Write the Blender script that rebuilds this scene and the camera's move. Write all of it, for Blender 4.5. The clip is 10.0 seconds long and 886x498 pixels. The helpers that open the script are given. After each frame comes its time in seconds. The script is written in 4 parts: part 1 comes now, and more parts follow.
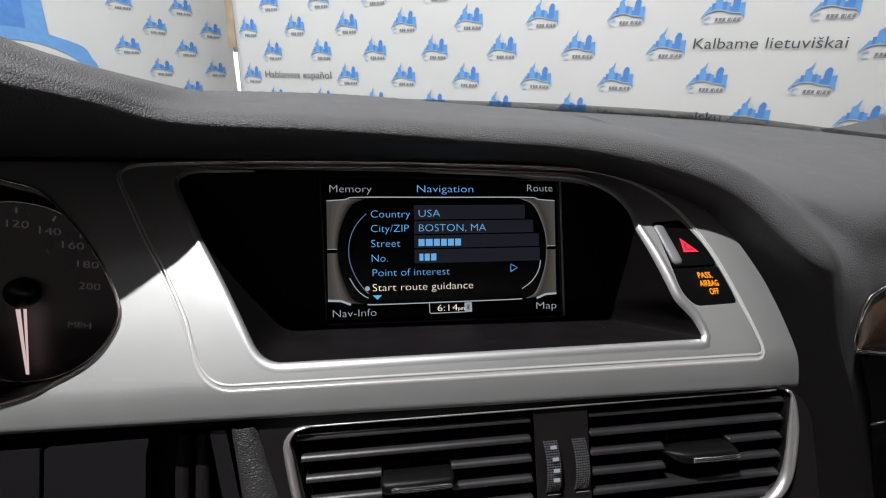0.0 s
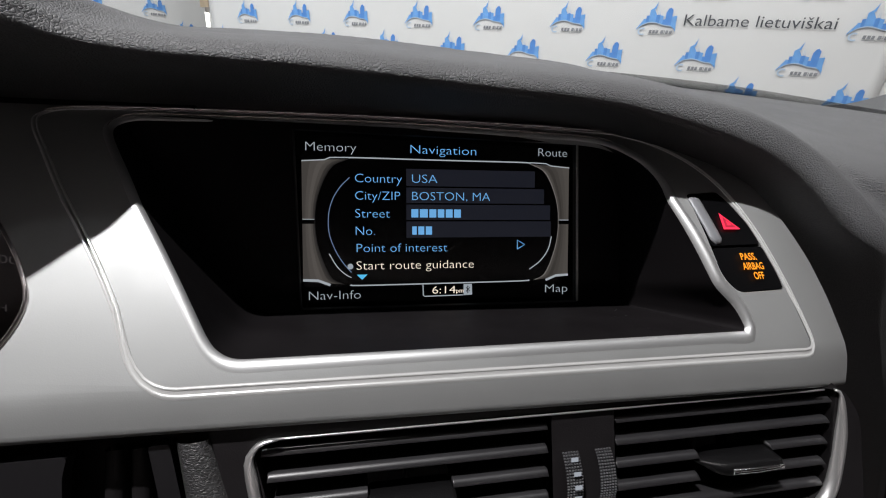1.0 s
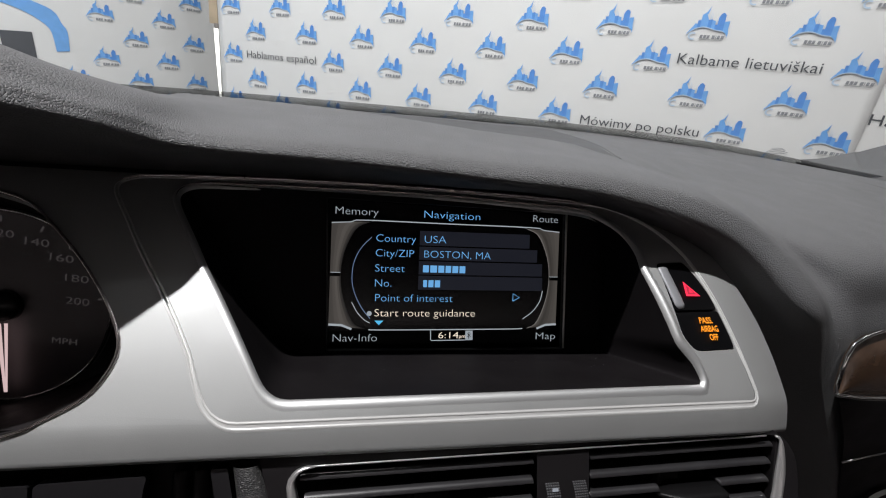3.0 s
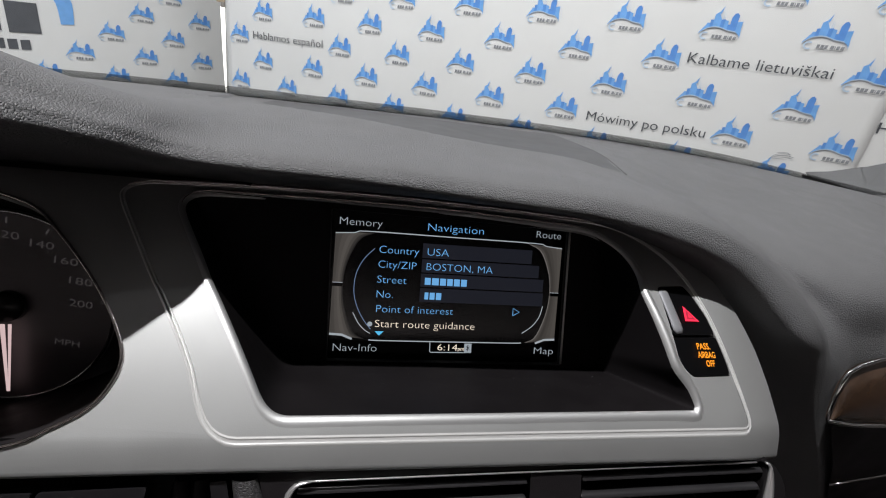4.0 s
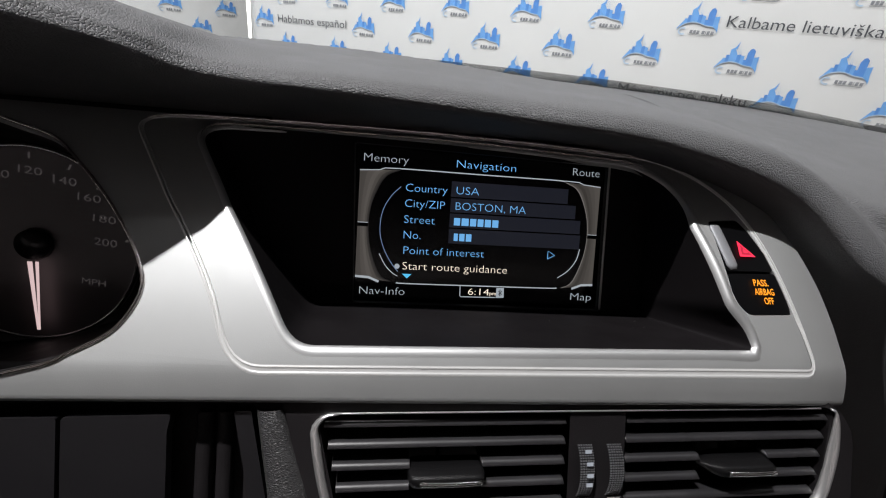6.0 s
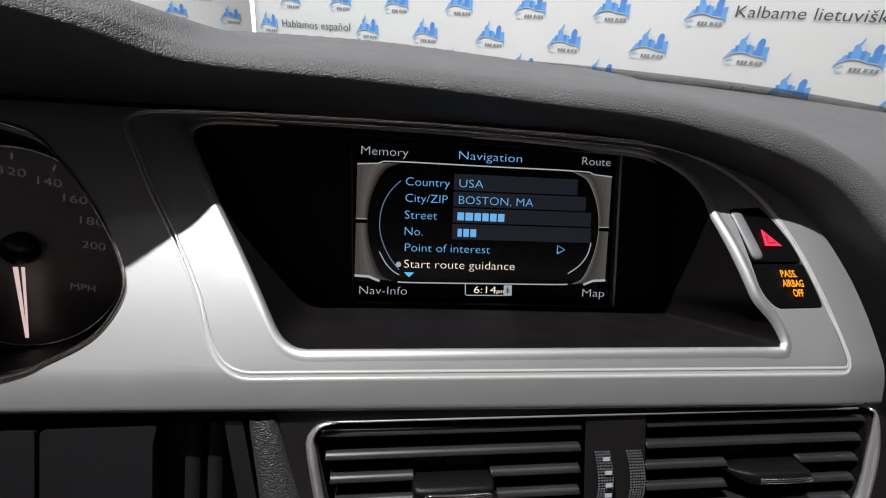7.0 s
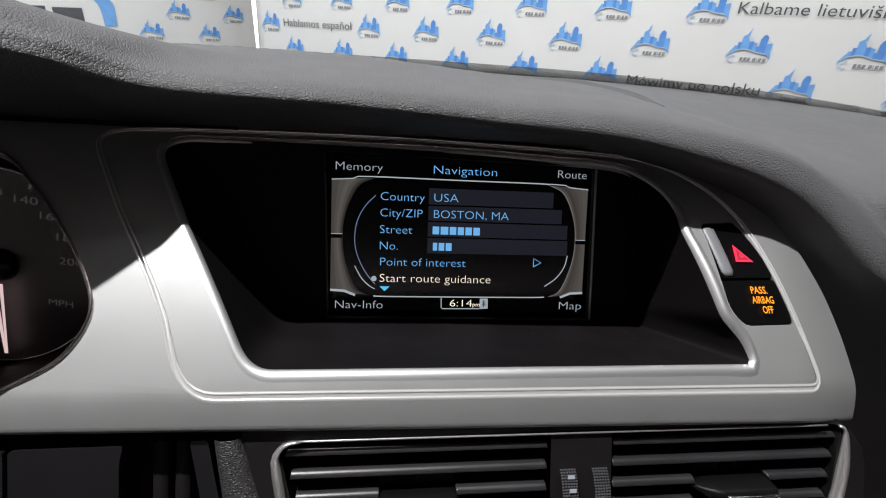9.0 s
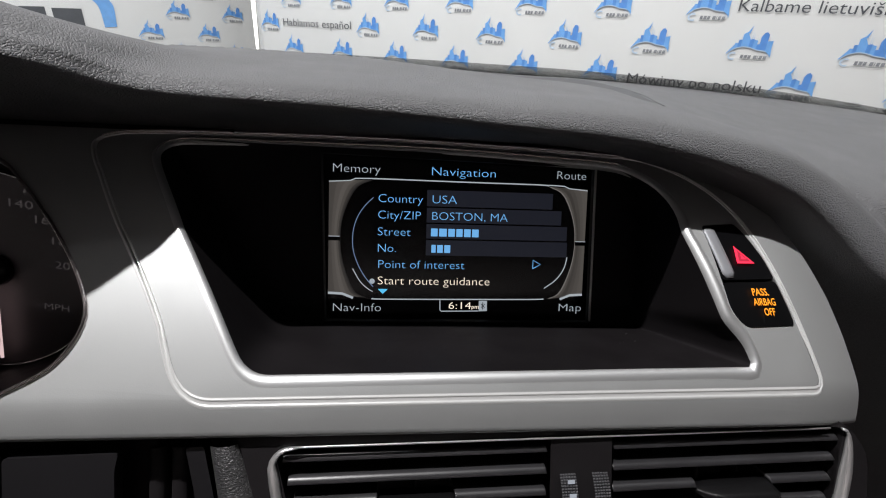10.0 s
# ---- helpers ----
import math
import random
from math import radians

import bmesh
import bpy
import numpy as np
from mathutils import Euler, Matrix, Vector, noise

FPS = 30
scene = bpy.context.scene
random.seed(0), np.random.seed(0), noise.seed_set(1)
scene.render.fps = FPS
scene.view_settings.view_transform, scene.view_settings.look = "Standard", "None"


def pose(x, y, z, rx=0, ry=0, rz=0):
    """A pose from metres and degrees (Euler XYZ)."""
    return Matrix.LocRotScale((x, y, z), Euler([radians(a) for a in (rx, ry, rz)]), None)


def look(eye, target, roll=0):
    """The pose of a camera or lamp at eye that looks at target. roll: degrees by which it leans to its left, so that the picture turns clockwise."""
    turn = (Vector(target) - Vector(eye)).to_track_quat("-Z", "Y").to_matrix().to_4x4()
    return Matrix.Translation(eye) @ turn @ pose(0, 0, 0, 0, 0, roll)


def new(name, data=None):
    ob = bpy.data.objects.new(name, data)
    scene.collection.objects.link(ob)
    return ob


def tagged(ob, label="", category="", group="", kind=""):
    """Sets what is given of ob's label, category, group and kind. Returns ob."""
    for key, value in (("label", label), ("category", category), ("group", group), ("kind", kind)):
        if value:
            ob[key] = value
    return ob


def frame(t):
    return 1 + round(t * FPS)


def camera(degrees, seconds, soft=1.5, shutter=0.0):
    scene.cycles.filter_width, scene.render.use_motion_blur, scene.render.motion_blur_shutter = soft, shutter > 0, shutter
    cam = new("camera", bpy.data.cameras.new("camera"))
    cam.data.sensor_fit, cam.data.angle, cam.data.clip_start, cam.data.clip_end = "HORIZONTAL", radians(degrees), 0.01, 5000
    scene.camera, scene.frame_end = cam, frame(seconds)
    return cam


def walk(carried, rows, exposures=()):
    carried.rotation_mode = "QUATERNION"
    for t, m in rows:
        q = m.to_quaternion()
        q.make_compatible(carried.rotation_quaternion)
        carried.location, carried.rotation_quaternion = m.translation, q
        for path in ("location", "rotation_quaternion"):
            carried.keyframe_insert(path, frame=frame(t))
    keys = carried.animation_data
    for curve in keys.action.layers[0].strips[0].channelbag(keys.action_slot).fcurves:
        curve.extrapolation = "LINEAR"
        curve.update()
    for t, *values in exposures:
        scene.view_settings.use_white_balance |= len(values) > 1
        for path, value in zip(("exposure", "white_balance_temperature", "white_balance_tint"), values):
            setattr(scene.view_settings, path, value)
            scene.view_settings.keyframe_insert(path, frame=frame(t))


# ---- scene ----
cam = camera(87.84, 10.0, soft=1.1)
PATH = [
    (0, -0.04990, -0.28457, 1.06509, 68.227, -2.188, -8.712),
    (0.3, -0.04332, -0.27862, 1.04136, 66.860, -2.727, -9.125),
    (0.5, -0.05427, -0.26503, 1.04117, 66.070, -2.734, -9.285),
    (0.8, -0.05313, -0.25390, 1.04970, 65.624, -3.517, -10.311),
    (1, -0.05254, -0.24266, 1.04534, 65.485, -4.055, -10.661),
    (1.2, -0.05316, -0.25277, 1.06334, 66.148, -4.107, -11.054),
    (1.5, -0.06012, -0.26438, 1.06902, 66.750, -4.143, -11.297),
    (2, -0.06079, -0.27320, 1.07066, 67.500, -4.363, -11.400),
    (2.5, -0.05884, -0.27562, 1.07169, 67.829, -5.026, -11.169),
    (3, -0.06964, -0.26954, 1.08401, 67.388, -6.274, -10.515),
    (3.2, -0.07424, -0.26347, 1.08974, 67.016, -6.885, -10.355),
    (4.3, -0.07014, -0.26320, 1.10442, 65.508, -8.621, -9.263),
    (4.5, -0.06882, -0.26590, 1.10906, 65.373, -8.777, -9.033),
    (5, -0.07421, -0.26491, 1.11160, 64.950, -9.194, -8.778),
    (5.5, -0.07595, -0.26753, 1.10620, 64.060, -8.309, -8.065),
    (5.8, -0.07345, -0.26623, 1.07749, 63.860, -6.890, -7.418),
    (6, -0.06943, -0.26159, 1.06624, 63.600, -6.307, -6.856),
    (6.2, -0.06478, -0.25528, 1.06260, 63.670, -5.588, -6.759),
    (7.3, -0.06297, -0.25030, 1.05736, 63.670, -4.511, -6.269),
    (7.5, -0.06011, -0.25123, 1.05872, 63.584, -4.373, -6.114),
    (8, -0.06399, -0.25018, 1.06413, 63.420, -4.427, -5.889),
    (8.5, -0.05255, -0.24485, 1.06065, 63.305, -4.443, -5.852),
    (9, -0.04674, -0.24878, 1.06861, 63.288, -4.310, -5.934),
    (9.5, -0.04492, -0.24743, 1.06895, 63.274, -4.165, -5.966),
    (10, -0.04514, -0.24624, 1.06940, 63.168, -4.053, -5.945),
]
walk(cam, [(t, pose(x, y, z, rx, ry, rz)) for t, x, y, z, rx, ry, rz in PATH],
     [(0.0, 0.0), (5.5, 0.0), (6.2, 0.15), (10.0, 0.15)])


# world, lamps -------------------------------------------------------------
world = bpy.data.worlds.new("hall")
scene.world = world
world.use_nodes = True
world.node_tree.nodes["Background"].inputs[0].default_value = (0.9, 0.95, 1.0, 1)
world.node_tree.nodes["Background"].inputs[1].default_value = 0.05


def area_lamp(name, m, sx, sy, power, colour=(1, 1, 1)):
    d = bpy.data.lights.new(name, "AREA")
    d.shape, d.size, d.size_y, d.energy, d.color = "RECTANGLE", sx, sy, power, colour
    ob = new(name, d)
    ob.matrix_world = m
    return ob


# unseen hall ceiling lamps: one above the car, two ahead for the banners
KEY = (-0.80, -0.22, 3.2)
area_lamp("unseen_lamp", look(KEY, (0.0, -0.1, 0.95)), 0.04, 0.04, 82, (1.0, 0.985, 0.99))
area_lamp("unseen_lamp", look((1.3, 0.3, 3.3), (1.2, 1.3, 3.13)), 1.6, 0.5, 46, (0.97, 0.98, 1.0))
area_lamp("unseen_lamp", look((-2.0, 1.0, 3.3), (-1.9, 2.0, 2.93)), 1.6, 0.5, 84, (0.97, 0.98, 1.0))

# added pinkish fill: side and rear walls bounce it into the shaded cabin
area_lamp("unseen_lamp", look((-3.2, -0.8, 3.3), (-6.9, -0.8, 1.2)), 1.6, 0.5, 36, (1.0, 0.90, 0.92))
area_lamp("unseen_lamp", look((3.2, -0.8, 3.3), (6.9, -0.8, 1.2)), 1.6, 0.5, 20, (1.0, 0.90, 0.92))
area_lamp("unseen_lamp", look((0.0, -3.8, 3.3), (0.0, -6.2, 1.3)), 1.6, 0.5, 160, (1.0, 0.88, 0.90))

# materials ----------------------------------------------------------------
def principled(name, colour, rough=0.5, metal=0.0, grain=0.0, grain_size=400.0, stain=0.0, stain_size=12.0,
               rough_var=0.0, coat=0.0, spec=0.5, voronoi=False, bump_distance=0.0005, stretch=1.0):
    m = bpy.data.materials.new(name)
    m.use_nodes = True
    nt = m.node_tree
    b = nt.nodes["Principled BSDF"]
    b.inputs["Roughness"].default_value = rough
    b.inputs["Metallic"].default_value = metal
    b.inputs["Coat Weight"].default_value = coat
    b.inputs["Specular IOR Level"].default_value = spec
    co = nt.nodes.new("ShaderNodeTexCoord")
    big = nt.nodes.new("ShaderNodeTexNoise")
    big.inputs["Scale"].default_value, big.inputs["Detail"].default_value = stain_size, 5
    nt.links.new(co.outputs["Object"], big.inputs["Vector"])
    ramp = nt.nodes.new("ShaderNodeMapRange")
    ramp.inputs[1].default_value, ramp.inputs[2].default_value = 0.3, 0.7
    ramp.inputs[3].default_value, ramp.inputs[4].default_value = 1 - stain, 1 + stain
    nt.links.new(big.outputs[0], ramp.inputs[0])
    mul = nt.nodes.new("ShaderNodeVectorMath")
    mul.operation = "SCALE"
    mul.inputs[0].default_value = colour
    nt.links.new(ramp.outputs[0], mul.inputs["Scale"])
    nt.links.new(mul.outputs[0], b.inputs["Base Color"])
    if rough_var:
        rr = nt.nodes.new("ShaderNodeMapRange")
        rr.inputs[1].default_value, rr.inputs[2].default_value = 0.3, 0.7
        rr.inputs[3].default_value, rr.inputs[4].default_value = rough - rough_var, rough + rough_var
        fine = nt.nodes.new("ShaderNodeTexNoise")
        fine.inputs["Scale"].default_value, fine.inputs["Detail"].default_value = stain_size * 4, 6
        nt.links.new(co.outputs["Object"], fine.inputs["Vector"])
        nt.links.new(fine.outputs[0], rr.inputs[0])
        nt.links.new(rr.outputs[0], b.inputs["Roughness"])
    if grain:
        bump = nt.nodes.new("ShaderNodeBump")
        bump.inputs["Strength"].default_value, bump.inputs["Distance"].default_value = grain, bump_distance
        if voronoi:
            warp = nt.nodes.new("ShaderNodeTexNoise")
            warp.inputs["Scale"].default_value = grain_size * 0.6
            add = nt.nodes.new("ShaderNodeMix")
            add.data_type = "VECTOR"
            add.inputs["Factor"].default_value = 0.002
            long = nt.nodes.new("ShaderNodeVectorMath")
            long.operation = "MULTIPLY"
            long.inputs[1].default_value = (stretch, 1, 1)
            nt.links.new(co.outputs["Object"], long.inputs[0])
            nt.links.new(long.outputs[0], warp.inputs["Vector"])
            nt.links.new(long.outputs[0], add.inputs[4])
            nt.links.new(warp.outputs["Color"], add.inputs[5])
            tex = nt.nodes.new("ShaderNodeTexVoronoi")
            tex.feature = "DISTANCE_TO_EDGE"
            tex.inputs["Scale"].default_value = grain_size
            nt.links.new(add.outputs[1], tex.inputs["Vector"])
            edge = nt.nodes.new("ShaderNodeMapRange")
            edge.inputs[1].default_value, edge.inputs[2].default_value = 0.0, 0.25
            nt.links.new(tex.outputs["Distance"], edge.inputs[0])
            nt.links.new(edge.outputs[0], bump.inputs["Height"])
        else:
            tex = nt.nodes.new("ShaderNodeTexNoise")
            tex.inputs["Scale"].default_value, tex.inputs["Detail"].default_value = grain_size, 4
            nt.links.new(co.outputs["Object"], tex.inputs["Vector"])
            nt.links.new(tex.outputs[0], bump.inputs["Height"])
        nt.links.new(bump.outputs[0], b.inputs["Normal"])
    return m


def glow(name, colour, strength):
    m = bpy.data.materials.new(name)
    m.use_nodes = True
    b = m.node_tree.nodes["Principled BSDF"]
    b.inputs["Base Color"].default_value = (0.01, 0.01, 0.01, 1)
    b.inputs["Roughness"].default_value = 0.4
    b.inputs["Emission Color"].default_value = (*colour, 1)
    b.inputs["Emission Strength"].default_value = strength
    return m


LEATHER = principled("grey_grained_vinyl", (0.142, 0.143, 0.147), 0.56, grain=0.9, grain_size=820, stain=0.05,
                     rough_var=0.05, spec=0.42, voronoi=True, bump_distance=0.00031, stretch=0.75)
SILVER = principled("satin_silver_paint", (0.43, 0.435, 0.433), 0.60, 0.62, grain=0.04, grain_size=1800, stain=0.03, rough_var=0.03)
RIM = principled("polished_silver_edge", (0.60, 0.605, 0.605), 0.46, 0.8, stain=0.02)
BRIGHT = principled("bright_groove_edge", (0.74, 0.74, 0.73), 0.30, 0.35, stain=0.02)
# pinkish metal tone that carries the warm glint of the added beads
BEAD = principled("pinkish_glint", (0.95, 0.86, 0.84), 0.10, 1.0, stain=0.02)
CHROME = principled("chrome", (0.8, 0.8, 0.8), 0.1, 1.0, stain=0.02)
MATT = principled("matt_black_recess_plastic", (0.0085, 0.0074, 0.0081), 0.5, grain=0.1, grain_size=1500, stain=0.2, rough_var=0.08, spec=0.12)
BLACK = principled("black_textured_plastic", (0.012, 0.0104, 0.0114), 0.55, grain=0.15, grain_size=1500, stain=0.15, rough_var=0.08, spec=0.3)
SATIN = principled("satin_black_plastic", (0.012, 0.0113, 0.0128), 0.34, stain=0.1, rough_var=0.05, spec=0.35)
SLAT = principled("dark_grey_vent_plastic", (0.020, 0.0192, 0.021), 0.38, stain=0.1, rough_var=0.04, spec=1.0)
DULL = principled("satin_chrome", (0.78, 0.775, 0.77), 0.30, 0.85, stain=0.03)
DISPLAY = principled("dark_display_glass", (0.003, 0.003, 0.004), 0.25, stain=0.05)
CLOTH = principled("white_printed_banner", (0.74, 0.74, 0.73), 0.75, grain=0.25, grain_size=7, stain=0.025, stain_size=2.0, bump_distance=0.02)
WOOD = principled("dark_walnut_veneer", (0.06, 0.035, 0.022), 0.25, stain=0.5, stain_size=60, coat=0.5)
HEADLINER = principled("grey_cabin_cloth", (0.070, 0.058, 0.058), 0.9, grain=0.2, grain_size=300, stain=0.1)
CONCRETE = principled("grey_hall_floor", (0.30, 0.30, 0.29), 0.6, grain=0.2, grain_size=40, stain=0.1, stain_size=3)
BLUE = principled("banner_blue_ink", (0.16, 0.39, 0.78), 0.7, stain=0.08, stain_size=30)
DEEPBLUE = principled("banner_deep_blue_ink", (0.09, 0.27, 0.68), 0.7, stain=0.08, stain_size=30)
PALEBLUE = principled("banner_pale_blue_ink", (0.48, 0.60, 0.74), 0.7, stain=0.05)
GREYINK = principled("banner_soft_grey_ink", (0.27, 0.28, 0.30), 0.7, stain=0.3, stain_size=120)
INK = principled("banner_grey_ink", (0.07, 0.075, 0.085), 0.7, stain=0.1)


# building helpers -----------------------------------------------------------
def part(name, bm, material, parent=None, label="", smooth=True):
    me = bpy.data.meshes.new(name)
    bmesh.ops.recalc_face_normals(bm, faces=bm.faces)
    bm.to_mesh(me)
    bm.free()
    for p in me.polygons:
        p.use_smooth = smooth
    if material:
        me.materials.append(material)
    ob = new(name, me)
    if parent:
        ob.parent = parent
    if label:
        ob["label"] = label
    return ob


def thing(name, label, category, group="", kind="", at=(0, 0, 0)):
    ob = new(name)
    ob.location = at
    return tagged(ob, label, category, group, kind)


def spline(points, n, closed=False):
    """n points along a smooth curve through the given ones."""
    p = np.array(points, float)
    m = len(p)
    out = []
    for k in range(n):
        s = k / n * m if closed else k / (n - 1) * (m - 1)
        i = int(s) if closed else min(int(s), m - 2)
        f = s - i
        if closed:
            a, b, c, d = p[(i - 1) % m], p[i % m], p[(i + 1) % m], p[(i + 2) % m]
        else:
            b, c = p[i], p[i + 1]
            a = p[i - 1] if i else 2 * b - c
            d = p[i + 2] if i + 2 < m else 2 * c - b
        out.append(0.5 * (2 * b + (c - a) * f + (2 * a - 5 * b + 4 * c - d) * f * f + (3 * b - a - 3 * c + d) * f ** 3))
    return np.array(out)


def resample(points, n, closed=False):
    """n points at even steps along a polyline."""
    p = np.array(points, float)
    if closed:
        p = np.vstack([p, p[:1]])
    run = np.r_[0, np.cumsum(np.linalg.norm(np.diff(p, axis=0), axis=1))]
    s = np.linspace(0, run[-1], n + 1)[:-1] if closed else np.linspace(0, run[-1], n)
    return np.stack([np.interp(s, run, p[:, k]) for k in range(p.shape[1])], 1)


def rounded(points, radius, steps=5):
    """A closed 2D outline with its corners rounded; radius: one number or one for each corner."""
    p = [np.array(q, float) for q in points]
    out = []
    for i, q in enumerate(p):
        r = radius[i] if hasattr(radius, "__len__") else radius
        a, b = p[i - 1] - q, p[(i + 1) % len(p)] - q
        la, lb = np.linalg.norm(a), np.linalg.norm(b)
        cut = min(r, 0.45 * la, 0.45 * lb)
        if cut < 1e-6:
            out.append(q)
            continue
        s, e = q + a / la * cut, q + b / lb * cut
        for k in range(steps + 1):
            t = k / steps
            out.append((1 - t) ** 2 * s + 2 * t * (1 - t) * q + t * t * e)
    return np.array(out)


def loft(rows, close_u=False, caps=False):
    """A bmesh through rows of points; each row has the same count."""
    bm = bmesh.new()
    g = [[bm.verts.new(p) for p in r] for r in rows]
    for a, b in zip(g[:-1], g[1:]):
        n = len(a)
        for k in range(n if close_u else n - 1):
            bm.faces.new((a[k], a[(k + 1) % n], b[(k + 1) % n], b[k]))
    if caps:
        bm.faces.new(g[0][::-1])
        bm.faces.new(g[-1])
    return bm


def tube(points, r, closed=False, sides=8, flat=1.0, normal=None):
    """A round bar along points; flat squeezes it along its second direction."""
    p = np.array(points, float)
    n = len(p)
    rows = []
    up = np.array(normal if normal is not None else (0, 0, 1), float)
    for i in range(n):
        a = p[(i - 1) % n] if closed or i else p[i]
        b = p[(i + 1) % n] if closed or i < n - 1 else p[i]
        t = (b - a) / (np.linalg.norm(b - a) + 1e-12)
        s = np.cross(t, up)
        s /= np.linalg.norm(s) + 1e-12
        u = np.cross(s, t)
        rr = r[i] if hasattr(r, "__len__") else r
        rows.append([p[i] + rr * (math.cos(w) * s + flat * math.sin(w) * u) for w in np.linspace(0, 2 * math.pi, sides, endpoint=False)])
    if closed:
        rows.append(rows[0])
        bm = loft(rows, True)
        bmesh.ops.remove_doubles(bm, verts=bm.verts, dist=1e-6)
        return bm
    return loft(rows, True, True)


def sheet(outlines, cuts=(), place=None, thick=0.003):
    """A sheet with holes: the first outline is its rim, the others holes, all in 2D; cuts: second coordinates at which it is divided so
    that it can bend; place(x, y, h) gives the point in space, h being the depth under the face."""
    bm = bmesh.new()
    for o in outlines:
        vs = [bm.verts.new((p[0], p[1], 0)) for p in o]
        for a, b in zip(vs, vs[1:] + vs[:1]):
            bm.edges.new((a, b))
    bmesh.ops.triangle_fill(bm, use_beauty=True, edges=bm.edges[:])
    for c in cuts:
        bmesh.ops.bisect_plane(bm, geom=bm.verts[:] + bm.edges[:] + bm.faces[:], plane_co=(0, c, 0), plane_no=(0, 1, 0))
    for c in np.arange(0.150, 0.1910, 0.003) if len(cuts) else ():
        bmesh.ops.bisect_plane(bm, geom=bm.verts[:] + bm.edges[:] + bm.faces[:], plane_co=(c, 0, 0), plane_no=(1, 0, 0))
    rim = [tuple(e.verts) for e in bm.edges if len(e.link_faces) == 1]
    low, high = {}, {}
    for v in {v for e in rim for v in e}:
        high[v] = bm.verts.new(v.co)
        low[v] = bm.verts.new(v.co)
    for a, b in rim:
        bm.faces.new((high[a], high[b], low[b], low[a]))
    under = set(low.values())
    for v in bm.verts:
        v.co = place(v.co.x, v.co.y, thick if v in under else 0.0)
    return bm


def box(cx, cy, cz, sx, sy, sz, bevel=0.0, m=None):
    bm = bmesh.new()
    bmesh.ops.create_cube(bm, size=1, matrix=Matrix.Translation((cx, cy, cz)) @ Matrix.Diagonal((sx, sy, sz, 1)))
    if bevel:
        bmesh.ops.bevel(bm, geom=bm.edges[:], offset=bevel, segments=2, affect="EDGES", profile=0.5)
    if m is not None:
        bmesh.ops.transform(bm, matrix=m, verts=bm.verts)
    return bm


def letters(name, text, size, material, parent, m, width=0.0, depth=0.0, align="LEFT", thin=0.0):
    """Writing as a mesh, at the pose m (its own x along the line, y up the letters). width: the length to which it is set."""
    cu = bpy.data.curves.new(name, "FONT")
    cu.body, cu.size, cu.extrude, cu.align_x, cu.resolution_u, cu.offset = text, size, depth, align, 3, -thin * size
    ob = bpy.data.objects.new(name, cu)
    scene.collection.objects.link(ob)
    bpy.context.view_layer.update()
    me = bpy.data.meshes.new_from_object(ob.evaluated_get(bpy.context.evaluated_depsgraph_get()))
    bpy.data.objects.remove(ob)
    xs = [v.co.x for v in me.vertices]
    if width and xs:
        me.transform(Matrix.Diagonal((width / (max(xs) - min(xs)), 1, 1, 1)))
    me.materials.clear()
    me.materials.append(material)
    me.name = name
    ob = new(name, me)
    ob.parent = parent
    ob.matrix_basis = m
    return ob


# frames of reference ----------------------------------------------------------
# the fascia bends along its height only: z follows from y
def fz(y):
    return 0.99979 + 0.3089 * y - 4.1286 * y * y - 100.0 * max(-0.100 - y, 0.0) ** 2 - 3.0 * max(y, 0.0) ** 2


def fascia(x, y, h=0.0):
    """The point of the fascia over (x, y), h metres under its face."""
    s = 0.3089 - 8.2572 * y + 200.0 * max(-0.100 - y, 0.0) - 6.0 * max(y, 0.0)
    k = 1 / math.sqrt(1 + s * s)
    # its right end bends back
    drop = 4.6 * max(x - 0.147, 0.0) ** 2
    s0 = 0.3089 - 8.2572 * max(y, -0.098)
    k0 = 1 / math.sqrt(1 + s0 * s0)
    return Vector((x, y + h * s * k + drop * s0 * k0, fz(y) - h * k - drop * k0))


# the display's own frame: x right, y into it, z up its face; metres
SCREEN = Matrix(((0.99991, 0.0, 0.01306, 0), (-0.00492, 0.92641, 0.37648, 0), (-0.0121, -0.37652, 0.92633, 0.95), (0, 0, 0, 1)))


def sc(x, y, z):
    return SCREEN @ Vector((x, y, z))


def ventpoint(x, q, h=0.0):
    """A point of the air vents' face: q metres down it, h metres under it."""
    return Vector((x, -0.1070 - 0.447 * q + 0.894 * h, 0.9060 - 0.894 * q - 0.447 * h))


# hall and banners ---------------------------------------------------------------
floor = part("floor", box(0, 0.5, -0.05, 14, 14, 0.1), CONCRETE, smooth=False)
tagged(floor, "grey concrete floor of the showroom hall", "floor", kind="structure")
# ceiling out of view; its dark tone limits light on the fascia
ceiling = part("ceiling", box(0, 0.5, 3.55, 14, 14, 0.1), principled("hall_ceiling", (0.20, 0.195, 0.195), 0.8, stain=0.05), smooth=False)
tagged(ceiling, "unseen hall ceiling, kept dark grey to limit its bounce", "ceiling", kind="structure")


def banner_frame(origin, yaw):
    """Along the wall, up, out of the wall towards the car."""
    return Matrix.Translation(origin) @ Matrix.Rotation(radians(yaw), 4, "Z") @ Matrix.Rotation(radians(90), 4, "X")


MAIN = banner_frame((-0.932, 3.429, 0.0), -33.4)
SIDE = banner_frame((-1.061, 4.342, 0.0), 34.77)


